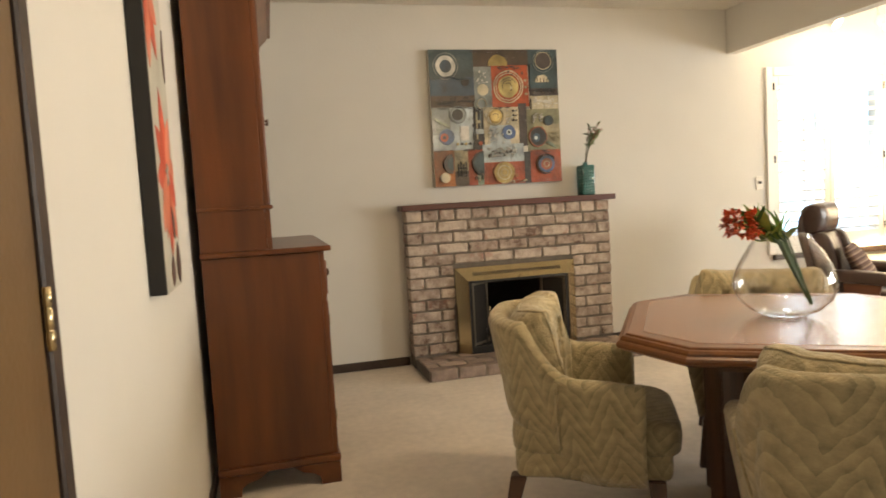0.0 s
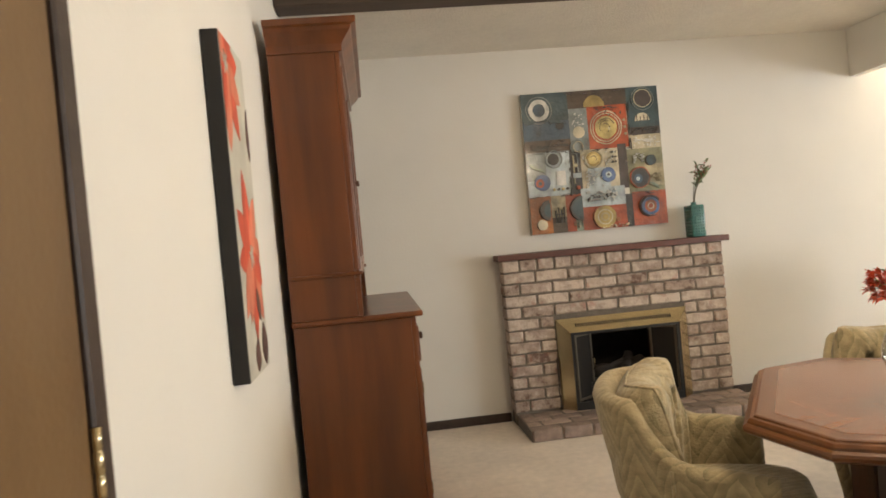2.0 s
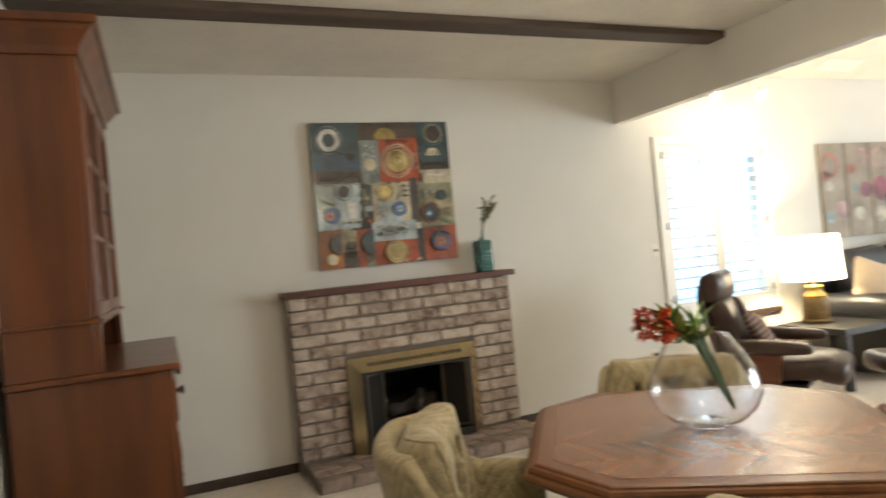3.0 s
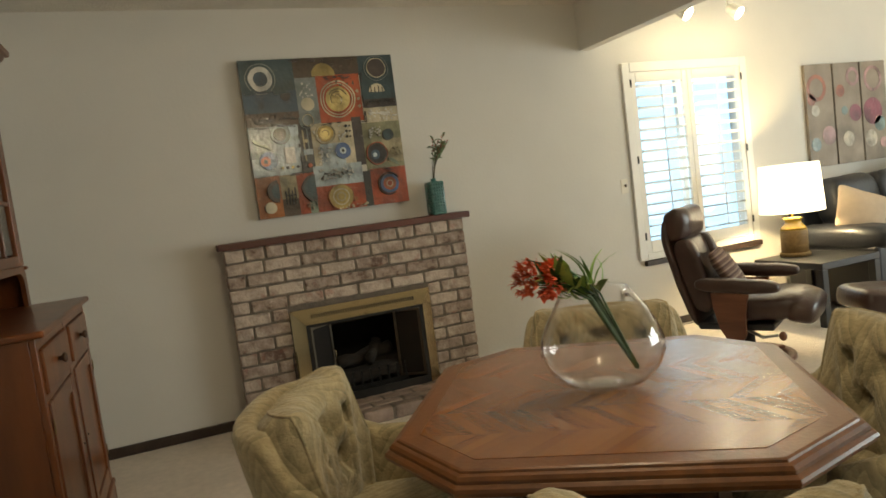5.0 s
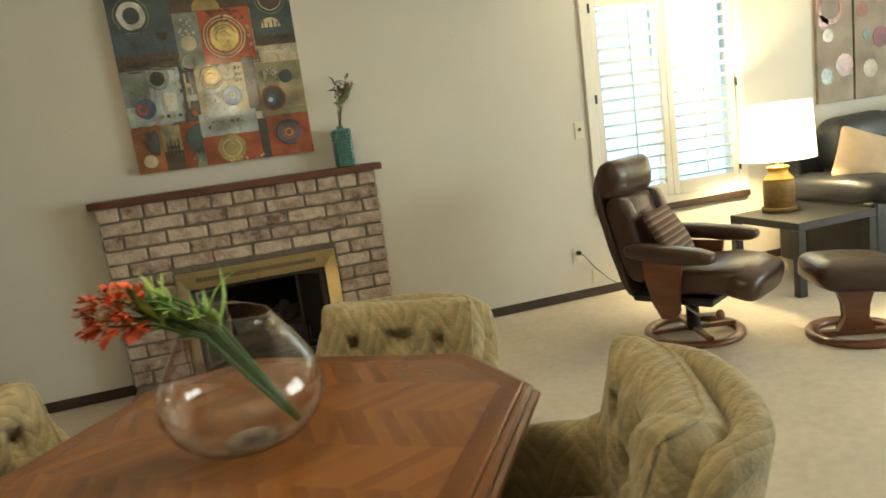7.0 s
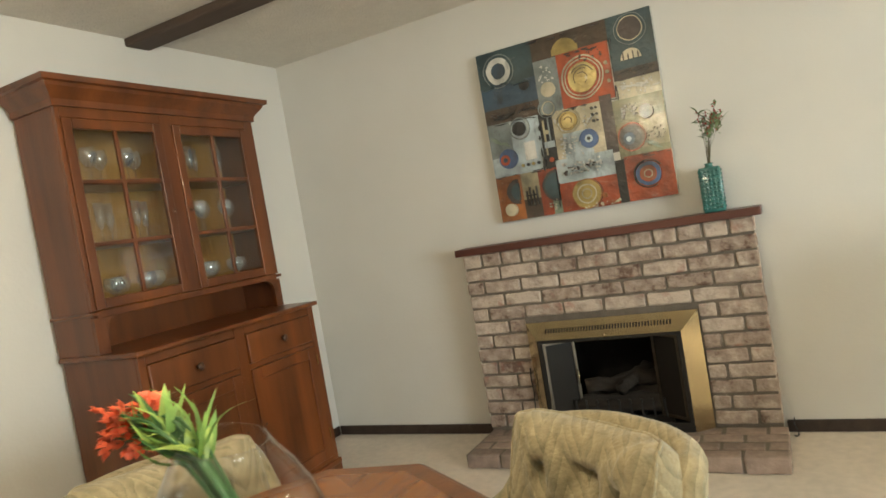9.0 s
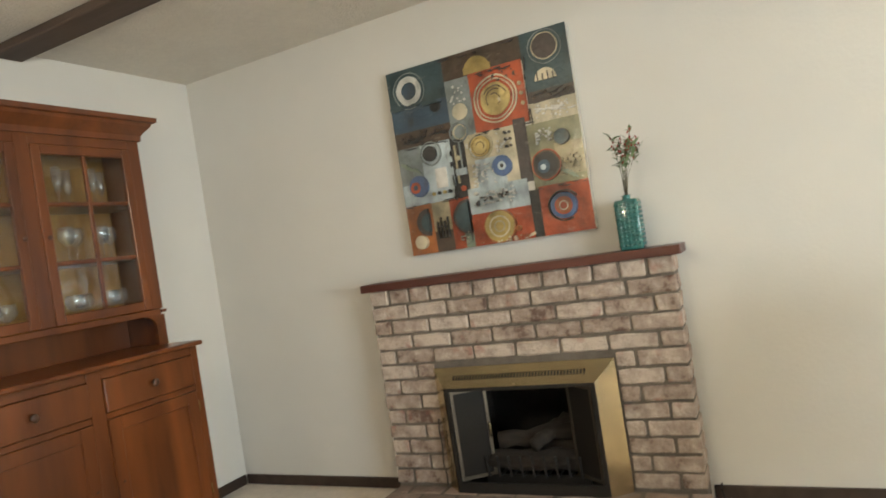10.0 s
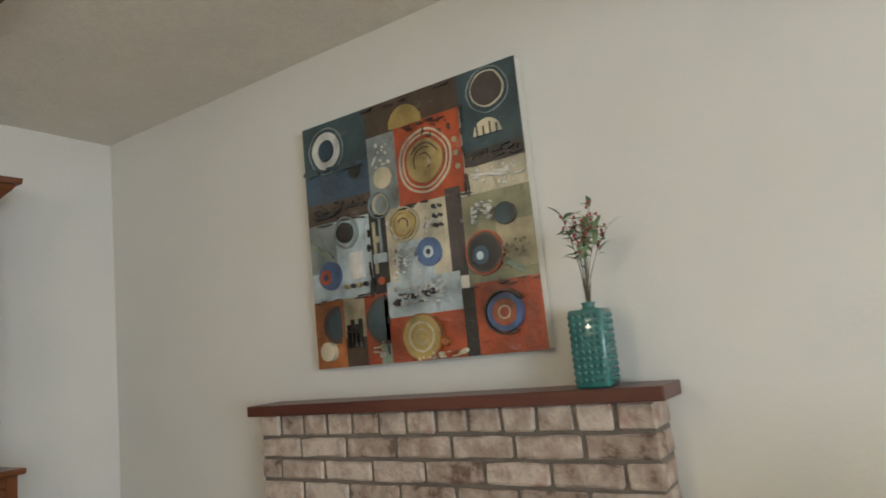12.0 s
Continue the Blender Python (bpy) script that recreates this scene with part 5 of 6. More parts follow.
# ---- windows with plantation shutters ----
def shuttered_window(name, x0, x1):
    w = thing(name, pose(x0, Y1, 0), "white plantation shutter window over dark sill", "window")
    w["kind"] = "structure"
    W, z0, z1 = x1 - x0, 0.61, 2.07
    part("jamb", boxm(-0.06, 0.012, -0.022, 0.02, z0 - 0.04, z1 + 0.06, bevel=0.004), WHITE, w)
    part("jamb", boxm(W - 0.012, W + 0.06, -0.022, 0.02, z0 - 0.04, z1 + 0.06, bevel=0.004), WHITE, w)
    part("head", boxm(0.0125, W - 0.0125, -0.022, 0.02, z1 - 0.012, z1 + 0.06, bevel=0.004), WHITE, w)
    part("bottom_rail", boxm(0.0125, W - 0.0125, -0.022, 0.02, z0 - 0.04, z0 + 0.012, bevel=0.004), WHITE, w)
    part("window_sill", boxm(-0.014, W + 0.06, -0.04, 0.0, z0 - 0.085, z0 - 0.043, bevel=0.004), BROWN, w, "dark brown wooden sill")
    part("window_frame", boxm(W / 2 - 0.02, W / 2 + 0.02, 0.10, 0.14, z0, z1), WHITE, w)
    for a, b in ((0.002, W / 2 - 0.022), (W / 2 + 0.022, W - 0.002)):
        pn = part("glass_pane", boxm(a, b, 0.118, 0.122, z0 + 0.002, z1 - 0.002), GLASS, w)
        pn.visible_shadow = False
    for k, (a, b) in enumerate(((0.014, W / 2 - 0.0015), (W / 2 + 0.0015, W - 0.014))):
        st = 0.052
        sh = part("shutter", boxm(a, a + st, -0.014, 0.014, z0 + 0.014, z1 - 0.014, bevel=0.003), WHITE, w, "white louvred shutter leaf")
        part("shutter_stile", boxm(b - st, b, -0.014, 0.014, z0 + 0.014, z1 - 0.014, bevel=0.003), WHITE, sh)
        part("shutter_rail", boxm(a + st + 0.0005, b - st - 0.0005, -0.014, 0.014, z0 + 0.014, z0 + 0.11, bevel=0.003), WHITE, sh)
        part("shutter_rail", boxm(a + st + 0.0005, b - st - 0.0005, -0.014, 0.014, z1 - 0.095, z1 - 0.014, bevel=0.003), WHITE, sh)
        n = 15
        slat = bmesh.new()
        lathe(slat, [(0.0, -0.5), (1, -0.5), (1, 0.5), (0.0, 0.5)], 10, close=False)
        bmesh.ops.transform(slat, matrix=Matrix.Diagonal((0.040, 0.0055, b - a - 2 * st - 0.004, 1)), verts=slat.verts)
        bmesh.ops.remove_doubles(slat, verts=slat.verts, dist=1e-6)
        me = mesh_of("louvre", slat, WHITE)
        for i in range(n):
            o = new("louvre", me)
            o.parent = sh
            o.matrix_basis = pose((a + b) / 2, 0, z0 + 0.14 + i * (z1 - z0 - 0.265) / (n - 1), -14, 0, 0) @ pose(0, 0, 0, 0, 90, 0) @ pose(0, 0, 0, 0, 0, 90)
        part("tilt_rod", boxm((a + b) / 2 - 0.006, (a + b) / 2 + 0.006, -0.040, -0.030, z0 + 0.13, z1 - 0.12, bevel=0.002), WHITE, sh)
        hx = a - 0.004 if k == 0 else b + 0.004
        for hz in (z0 + 0.12, (z0 + z1) / 2, z1 - 0.13):
            part("hinge", boxm(hx - 0.008, hx + 0.008, -0.026, -0.0225, hz, hz + 0.06), BLACKMETAL, sh, "small dark hinge")
    return w


shuttered_window("window_1", WIN1[0], WIN1[1])
shuttered_window("window_2", WIN2[0], WIN2[1])
SKYGLOW = glow("bright_outdoors", (0.40, 0.68, 1.0), 1.3)
solid("backdrop", boxm(-6, 22, 12.0, 12.05, -0.2, 9), SKYGLOW, "structure", "pale bright outdoor distance", "backdrop")
# patio door at the living end, unseen: assumed as source of the eastern daylight
patio = thing("door_2", pose(X1, -0.75, 0, 0, 0, 90), "assumed unseen sliding patio door with white frame", "door")
patio["kind"] = "structure"
for a, b in ((0.0, 0.05), (1.675, 1.725), (3.35, 3.4)):
    part("frame", boxm(a, b, -0.12, -0.05, 0.05, 2.15), WHITE, patio)

# ---- wall plates ----
PLATE = mat("ivory_plastic", (0.70, 0.655, 0.56), 0.4, 0, 0.03, 20.0)
sw = thing("light_switch", pose(5.03, Y1, 1.18), "ivory double toggle light switch plate", "switch")
part("plate", boxm(-0.036, 0.036, -0.006, -0.0005, -0.057, 0.057, bevel=0.003), PLATE, sw)
part("toggle", boxm(-0.006, 0.006, -0.024, -0.006, -0.006, 0.016, bevel=0.002), mat("brown_plastic", (0.10, 0.075, 0.05), 0.4, 0, 0.1, 20.0), sw, "brown toggle")
ol = thing("wall_outlet", pose(4.925, Y1, 0.315), "ivory wall outlet with plug", "outlet")
part("plate", boxm(-0.036, 0.036, -0.006, -0.0005, -0.057, 0.057, bevel=0.003), PLATE, ol)
for dz in (0.022, -0.022):
    part("socket", cushion(bmesh.new(), 0.034, 0.028, 0.006, pose(0, -0.007, dz, 90, 0, 0), 0.6, 0.5, 14, 5), PLATE, ol, "", True)
part("plug", boxm(-0.013, 0.013, -0.045, -0.0105, 0.008, 0.036, bevel=0.005, seg=2), BLACK, ol, "black power plug")
cord = thing("power_cord", pose(4.925, Y1, 0), "thin black power cord along the wall", "cable")
part("cable", tube(bmesh.new(), [(0, -0.046, 0.337), (0.03, -0.06, 0.31), (0.10, -0.055, 0.22), (0.20, -0.05, 0.12), (0.30, -0.05, 0.05), (0.40, -0.05, 0.008), (0.55, -0.06, 0.004), (0.85, -0.05, 0.004), (1.2, -0.08, 0.004)], 0.003, 6), BLACK, cord, "", True)
jk = thing("phone_jack", pose(5.06, Y1, 0.15), "small ivory phone jack plate", "outlet")
part("plate", boxm(-0.032, 0.032, -0.006, -0.0005, -0.05, 0.05, bevel=0.003), PLATE, jk)
part("jack", boxm(-0.009, 0.009, -0.012, -0.006, -0.01, 0.008, bevel=0.002), PLATE, jk)

# ---- recliner and ottoman ----
LEATHER = mat("brown_leather", (0.050, 0.024, 0.017), 0.36, 0, 0.25, 9.0, 0.25, 55.0, 0.15)
RECWOOD = wood("recliner_wood", (0.10, 0.032, 0.014), (0.20, 0.07, 0.032), 0.3, "x", 3.0, 0.3)


def ring_base(parent, r, label="round wooden ring base"):
    bm = bmesh.new()
    seg, sec = 40, [(-0.03, 0.004), (-0.022, 0.0), (0.022, 0.0), (0.03, 0.004), (0.03, 0.022), (0.022, 0.032), (-0.022, 0.032), (-0.03, 0.022)]
    rows = [[bm.verts.new(((r + o) * math.cos(2 * math.pi * i / seg), (r + o) * math.sin(2 * math.pi * i / seg), z)) for o, z in sec] for i in range(seg)]
    for i in range(seg):
        a, b = rows[i], rows[(i + 1) % seg]
        for k in range(8):
            bm.faces.new((a[k], b[k], b[(k + 1) % 8], a[(k + 1) % 8]))
    part("base_ring", bm, RECWOOD, parent, label, True)


rec = thing("recliner_chair", pose(5.06, 4.37, 0, 0, 0, -60) @ Matrix.Diagonal((0.9, 0.9, 0.96, 1)), "dark brown leather swivel recliner with wooden ring base", "armchair")
ring_base(rec, 0.27)
for k in range(4):
    part("base_spoke", boxm(0.02, 0.26, -0.022, 0.022, 0.026, 0.05, bevel=0.006, m=pose(0, 0, 0, 0, 0, 45 + 90 * k)), RECWOOD, rec)
part("column", lathe(bmesh.new(), [(0.05, 0.03), (0.042, 0.06), (0.038, 0.20), (0.07, 0.22), (0.07, 0.24)], 20), BLACKMETAL, rec, "black swivel column", True)
part("seat_frame", boxm(-0.28, 0.22, -0.22, 0.22, 0.232, 0.275, bevel=0.01), BLACK, rec)
part("seat", cushion(bmesh.new(), 0.60, 0.54, 0.18, pose(0.13, 0, 0.375, 0, -5, 0), 0.35, 0.55, 36, 14, 0.012, 1.0), LEATHER, rec, "", True)
part("seat_roll", cushion(bmesh.new(), 0.21, 0.55, 0.20, pose(0.385, 0, 0.365, 0, 14, 0), 0.5, 0.7, 28, 12, 0.008, 5.0), LEATHER, rec, "", True)


def spine(v):
    """The reclined line of the back, v from the seat (0) to the top of the headrest (1): place ahead and up."""
    return Vector((-0.235 - 0.225 * sgn_pow(v, 0.9) + 0.055 * smooth01((v - 0.68) / 0.32), 0, 0.30 + 0.755 * v))


def spine_pad(v0, v1, off, width, thick, y0=0.0, gather=0.0, n=22, seg=32):
    """A padded length of the back, rounded at its ends, with gathers across its front."""
    bm, rings = bmesh.new(), []
    for j in range(n + 1):
        k = j / n
        v = v0 + (v1 - v0) * k
        d = (spine(v + 0.01) - spine(v - 0.01)).normalized()
        ahead = Vector((d.z, 0, -d.x))
        end = max(0.08, (1 - abs(2 * k - 1) ** 5) ** 0.5)
        c = spine(v) + ahead * off
        row = []
        for i in range(seg):
            u = 2 * math.pi * i / seg
            q = width / 2 * sgn_pow(math.cos(u), 0.55) * (0.80 + 0.20 * end)
            p = thick / 2 * sgn_pow(math.sin(u), 0.6) * end
            if gather and math.sin(u) > 0:
                p -= gather * end * math.sin(u) * (0.5 + 0.5 * math.cos(q * 62)) * abs(2 * k - 1) ** 1.5
            p += 0.006 * noise.noise(Vector((q * 9, k * 5, off * 40 + y0)))
            row.append(bm.verts.new(c + ahead * p + Vector((0, y0 + q, 0))))
        rings.append(row)
    for r0, r1 in zip(rings, rings[1:]):
        for i in range(seg):
            bm.faces.new((r0[i], r0[(i + 1) % seg], r1[(i + 1) % seg], r1[i]))
    bm.faces.new(rings[0][::-1]), bm.faces.new(rings[-1])
    return bm


part("back_shell", spine_pad(-0.04, 0.93, -0.055, 0.52, 0.085), LEATHER, rec, "", True)
back = part("backrest", spine_pad(0.06, 0.735, 0.035, 0.40, 0.15, 0.0, 0.02), LEATHER, rec, "", True)
part("headrest", spine_pad(0.70, 1.0, 0.01, 0.49, 0.20, 0.0, 0.018), LEATHER, rec, "", True)
for sy in (-1, 1):
    part("back_bolster", spine_pad(0.05, 0.72, 0.055, 0.115, 0.17, sy * 0.205), LEATHER, back, "", True)
    part("arm_pad", cushion(bmesh.new(), 0.54, 0.115, 0.09, pose(0.03, sy * 0.335, 0.548, 0, 3, 0), 0.4, 0.6, 32, 10, 0.005, sy), LEATHER, rec, "padded leather armrest", True)
    sup = prism(bmesh.new(), [(-0.13, 0.50), (0.12, 0.50), (0.10, 0.42), (0.085, 0.30), (0.085, 0.22), (0.05, 0.17), (-0.03, 0.17), (-0.085, 0.26), (-0.12, 0.40)], -0.016, 0.016)
    bmesh.ops.bevel(sup, geom=sup.edges[:], offset=0.004, segments=2, affect="EDGES")
    part("arm_support", sup, RECWOOD, rec, "curved wooden arm support", m=pose(-0.02, sy * 0.30, 0, 90, 0, 0))
lev = tube(bmesh.new(), [(0.05, -0.2, 0.23), (0.15, -0.26, 0.20), (0.25, -0.27, 0.22)], 0.010, 8)
part("lever", lev, mat("steel", (0.5, 0.5, 0.5), 0.3, 1.0, 0.1, 20.0), rec, "steel lever", True)
part("lever_knob", cushion(bmesh.new(), 0.05, 0.05, 0.06, pose(0.28, -0.27, 0.215), 1, 1, 14, 8), RECWOOD, rec, "round wooden knob", True)
STRIPE = stripes("brown_striped_cloth", [(0.12, 0.07, 0.05), (0.22, 0.15, 0.11), (0.09, 0.05, 0.042), (0.16, 0.10, 0.075), (0.28, 0.20, 0.15), (0.11, 0.06, 0.05)], 0.07, "X")
pl = thing("cushion", pose(5.06, 4.37, 0, 0, 0, -60) @ pose(-0.085, -0.03, 0.582, 0, 60, 8), "small brown striped pillow leaning in recliner", "pillow")
part("pillow", cushion(bmesh.new(), 0.34, 0.40, 0.12, None, 0.3, 0.7, 36, 14, 0.008, 4.0, 0.4), STRIPE, pl, "", True)

ott = thing("ottoman", pose(5.65, 3.86, 0, 0, 0, -25), "dark brown leather ottoman on wooden ring base", "ottoman")
ring_base(ott, 0.20)
oc = prism(bmesh.new(), [(-0.10, 0.27), (0.10, 0.27), (0.055, 0.17), (0.05, 0.10), (0.09, 0.03), (-0.09, 0.03), (-0.05, 0.10), (-0.055, 0.17)], -0.03, 0.03)
bmesh.ops.bevel(oc, geom=oc.edges[:], offset=0.006, segments=2, affect="EDGES")
part("pedestal", oc, RECWOOD, ott, "curved wooden pedestal", m=pose(0, 0, 0, 90, 0, 0))
part("base_bar", boxm(-0.2, 0.2, -0.025, 0.025, 0.008, 0.031, bevel=0.005), RECWOOD, ott)
part("pad", cushion(bmesh.new(), 0.45, 0.42, 0.16, pose(0, 0, 0.34, 0, 5, 0), 0.4, 0.5, 36, 12, 0.010, 8.0), LEATHER, ott, "", True)

# ---- end tables, lamps ----
def end_table(name, x0, x1, y0, y1, h, label):
    t = thing(name, pose(x0, y0, 0), label, "table")
    w, d = x1 - x0, y1 - y0
    part("tabletop", boxm(0, w, 0, d, h - 0.05, h, bevel=0.003), BLACK, t)
    for lx in (0.0, w - 0.055):
        for ly in (0.0, d - 0.055):
            part("leg", boxm(lx, lx + 0.055, ly, ly + 0.055, 0, h - 0.0505, bevel=0.003), BLACK, t)
    return t


end_table("side_table", 5.93, 6.53, 4.50, 5.10, 0.47, "square black side table with thick legs")
end_table("side_table", 8.83, 9.42, 4.82, 5.37, 0.50, "square black side table with thick legs")
end_table("coffee_table", 7.5, 8.6, 3.35, 4.16, 0.45, "long black coffee table with thick legs")
YELLOW = mat("mustard_glaze", (0.46, 0.27, 0.035), 0.25, 0, 0.2, 14.0, 0.1, 40.0, 0.3)
LAMPWOOD = wood("lamp_wicker", (0.20, 0.115, 0.035), (0.34, 0.21, 0.075), 0.6, "x", 6.0, 0.0)
SHADE = bpy.data.materials.new("lit_shade")
SHADE.use_nodes = True
_st = SHADE.node_tree
_st.nodes.remove(_st.nodes["Principled BSDF"])
_cloth = _st.nodes.new("ShaderNodeBsdfTranslucent")
_cloth.inputs[0].default_value = (0.80, 0.77, 0.72, 1)
_lit, _sum = _st.nodes.new("ShaderNodeEmission"), _st.nodes.new("ShaderNodeAddShader")
_lit.inputs[0].default_value, _lit.inputs[1].default_value = (1.0, 0.90, 0.72, 1), 1.5
_st.links.new(_cloth.outputs[0], _sum.inputs[0]), _st.links.new(_lit.outputs[0], _sum.inputs[1])
_st.links.new(_sum.outputs[0], _st.nodes["Material Output"].inputs["Surface"])


def table_lamp(x, y, z):
    t = thing("table_lamp", pose(x, y, z), "mustard ceramic table lamp with lit white drum shade", "lamp", "pair of table lamps")
    part("base", lathe(bmesh.new(), [(0.112, 0.0), (0.112, 0.022), (0.105, 0.028)], 32), LAMPWOOD, t, "pale wooden foot", True)
    part("body", lathe(bmesh.new(), [(0.096, 0.028), (0.098, 0.03), (0.098, 0.20), (0.096, 0.205)], 32), LAMPWOOD, t, "tan textured lamp body", True)
    part("neck", lathe(bmesh.new(), [(0.098, 0.206), (0.09, 0.225), (0.068, 0.25), (0.062, 0.26), (0.062, 0.285), (0.07, 0.288), (0.07, 0.30), (0.03, 0.306)], 32), YELLOW, t, "mustard glazed neck", True)
    part("stem", lathe(bmesh.new(), [(0.008, 0.3), (0.008, 0.70)], 10), BRASS, t, "", True)
    sh = part("shade", lathe(bmesh.new(), [(0.235, 0.35), (0.215, 0.72), (0.212, 0.72), (0.232, 0.35)], 40, close=False), SHADE, t, "lit white drum shade", True)
    lamp("table_lamp_bulb", "POINT", pose(x, y, z + 0.52), 88, (1.0, 0.75, 0.43), 0.05)
    return t


table_lamp(6.22, 4.96, 0.4705)
table_lamp(9.11, 5.12, 0.5005)

# ---- sofa ----
NAVY = mat("black_leather", (0.009, 0.010, 0.014), 0.48, 0, 0.2, 8.0, 0.25, 45.0, 0.2)
sofa = thing("sofa", pose(6.50, 4.42, 0, 0, 0, 1.5), "black leather three-seat reclining sofa with padded arms", "sofa")
SW, SD = 2.28, 0.93
part("base", boxm(0.10, SW - 0.10, 0.10, SD - 0.04, 0.03, 0.32, bevel=0.02, seg=2), NAVY, sofa)
for i in range(3):
    x = 0.30 + (SW - 0.60) * (i + 0.5) / 3
    w = (SW - 0.60) / 3
    part("front_panel", cushion(bmesh.new(), w - 0.005, 0.12, 0.34, pose(x, 0.10, 0.20), 0.25, 0.35, 28, 10), NAVY, sofa, "", True)
    part("seat_cushion", cushion(bmesh.new(), w - 0.005, 0.62, 0.20, pose(x, 0.35, 0.40, 3, 0, 0), 0.3, 0.5, 36, 12, 0.015, i), NAVY, sofa, "", True)
    bq = part("back_cushion", cushion(bmesh.new(), w - 0.005, 0.26, 0.42, pose(x, 0.68, 0.82, -10, 0, 0), 0.35, 0.55, 36, 14, 0.015, i + 5), NAVY, sofa, "", True)
    part("lumbar_cushion", cushion(bmesh.new(), w - 0.01, 0.24, 0.28, pose(x, 0.64, 0.58, -8, 0, 0), 0.35, 0.55, 32, 12, 0.012, i + 9), NAVY, sofa, "", True)
part("back_frame", boxm(0.12, SW - 0.12, SD - 0.16, SD, 0.05, 0.92, bevel=0.05, seg=3), NAVY, sofa, "", True)
for x in (0.16, SW - 0.16):
    part("arm_side", boxm(x - 0.14, x + 0.14, 0.08, SD - 0.06, 0.03, 0.52, bevel=0.03, seg=2), NAVY, sofa)
    part("arm_pad", cushion(bmesh.new(), 0.32, 0.84, 0.20, pose(x, 0.44, 0.56), 0.45, 0.6, 36, 14, 0.012, x), NAVY, sofa, "padded leather sofa arm", True)
CREAM = mat("cream_cloth", (0.52, 0.40, 0.28), 0.95, 0, 0.06, 18.0, 0.3, 180.0)
GREYB = mat("taupe_cloth", (0.30, 0.25, 0.20), 0.95, 0, 0.06, 18.0, 0.3, 180.0)
STRIPE2 = stripes("tan_striped_cloth", [(0.30, 0.20, 0.09), (0.12, 0.075, 0.045), (0.42, 0.33, 0.18), (0.20, 0.12, 0.06), (0.36, 0.27, 0.13)], 0.12, "Y")
for x, y, z, rz, ry, mtl, lab in ((6.84, 4.84, 0.735, -28, 24, CREAM, "cream square pillow leaning in the sofa corner"), (7.42, 4.72, 0.70, -10, 0, STRIPE2, "tan and brown striped pillow on sofa"), (7.93, 4.74, 0.71, -6, 10, GREYB, "taupe square pillow on sofa")):
    p = thing("throw_pillow", pose(x, y, z, 62, ry, rz), lab, "pillow", "pillows on the sofa")
    part("pillow", cushion(bmesh.new(), 0.43, 0.43, 0.17, None, 0.28, 0.75, 40, 14, 0.01, x, 0.6), mtl, p, "", True)
throw = thing("throw_blanket", pose(8.20, 5.11, 0.82, 0, 0, 2), "brown fleece throw draped over sofa back", "blanket")
tb = bmesh.new()
NX, NT = 16, 14
tg = []
for i in range(NX + 1):
    u = -0.29 + 0.58 * i / NX
    row = []
    for j in range(NT + 1):
        a = -0.5 + 2.6 * j / NT
        r = 0.185 + 0.012 * noise.noise(Vector((u * 9, a * 2, 1)))
        z = r * 1.25 * math.sin(min(a, math.pi / 2) if a > 0 else a * 1.2) if a < math.pi / 2 else r * 1.25
        y = -r * math.cos(a) if a < math.pi / 2 else (a - math.pi / 2) * 0.2
        row.append(tb.verts.new((u, y + 0.02, z + 0.03 + 0.012 * math.cos(u * 5))))
    tg.append(row)
for a, b in zip(tg, tg[1:]):
    for j in range(NT):
        tb.faces.new((a[j], b[j], b[j + 1], a[j + 1]))
ex = bmesh.ops.extrude_face_region(tb, geom=tb.faces[:])
bmesh.ops.translate(tb, vec=(0, 0, 0.012), verts=[g for g in ex["geom"] if isinstance(g, bmesh.types.BMVert)])
part("blanket", tb, mat("brown_fleece", (0.085, 0.05, 0.033), 1.0, 0, 0.3, 16.0, 0.6, 90.0), throw, "", True)

# ---- triptych over the sofa ----
def triptych_mat():
    m = mat("triptych_ground", (0.27, 0.22, 0.17), 0.6, 0, 0.4, 5.0, 0.2, 40.0)
    return m


tri = thing("triptych", pose(7.045, Y1, 1.115), "three-panel abstract canvas with rings and dots", "painting")
PINK, RUST, AQUA, PALE, MAUVE = paint("wine", (0.24, 0.06, 0.09)), paint("rust", (0.36, 0.12, 0.07)), paint("aqua", (0.20, 0.28, 0.27)), paint("pale", (0.55, 0.48, 0.38)), paint("mauve", (0.42, 0.24, 0.23))
for i in range(3):
    part("panel", boxm(i * 0.355, i * 0.355 + 0.335, -0.03, -0.001, 0, 0.91, bevel=0.002), triptych_mat(), tri)
part("backing", boxm(0.01, 1.03, -0.012, -0.0005, 0.01, 0.90), BLACK, tri, "dark backing between the panels")


def tdot(x, z, r, material, hole=0.0, y=-0.0305):
    bm = bmesh.new()
    if hole:
        lathe(bm, [(hole, 0), (r, 0), (r, 0.002), (hole, 0.002), (hole, 0)], 28, close=False)
    else:
        lathe(bm, [(r, 0), (r, 0.002)], 28)
    bmesh.ops.transform(bm, matrix=pose(x, y, z, 90, 0, 0), verts=bm.verts)
    part("disc", bm, material, tri)


tdot(0.13, 0.70, 0.12, RUST, 0.085), tdot(0.10, 0.50, 0.05, PALE), tdot(0.25, 0.27, 0.085, MAUVE), tdot(0.08, 0.20, 0.06, AQUA), tdot(0.06, 0.60, 0.05, RUST)
tdot(0.43, 0.66, 0.055, RUST), tdot(0.61, 0.45, 0.078, PINK), tdot(0.50, 0.22, 0.07, PALE), tdot(0.47, 0.48, 0.04, AQUA), tdot(0.60, 0.78, 0.085, MAUVE, 0.055)
tdot(0.845, 0.45, 0.125, PINK), tdot(0.87, 0.75, 0.12, MAUVE, 0.09), tdot(0.93, 0.33, 0.07, AQUA), tdot(0.80, 0.20, 0.08, PALE), tdot(0.97, 0.15, 0.05, MAUVE)

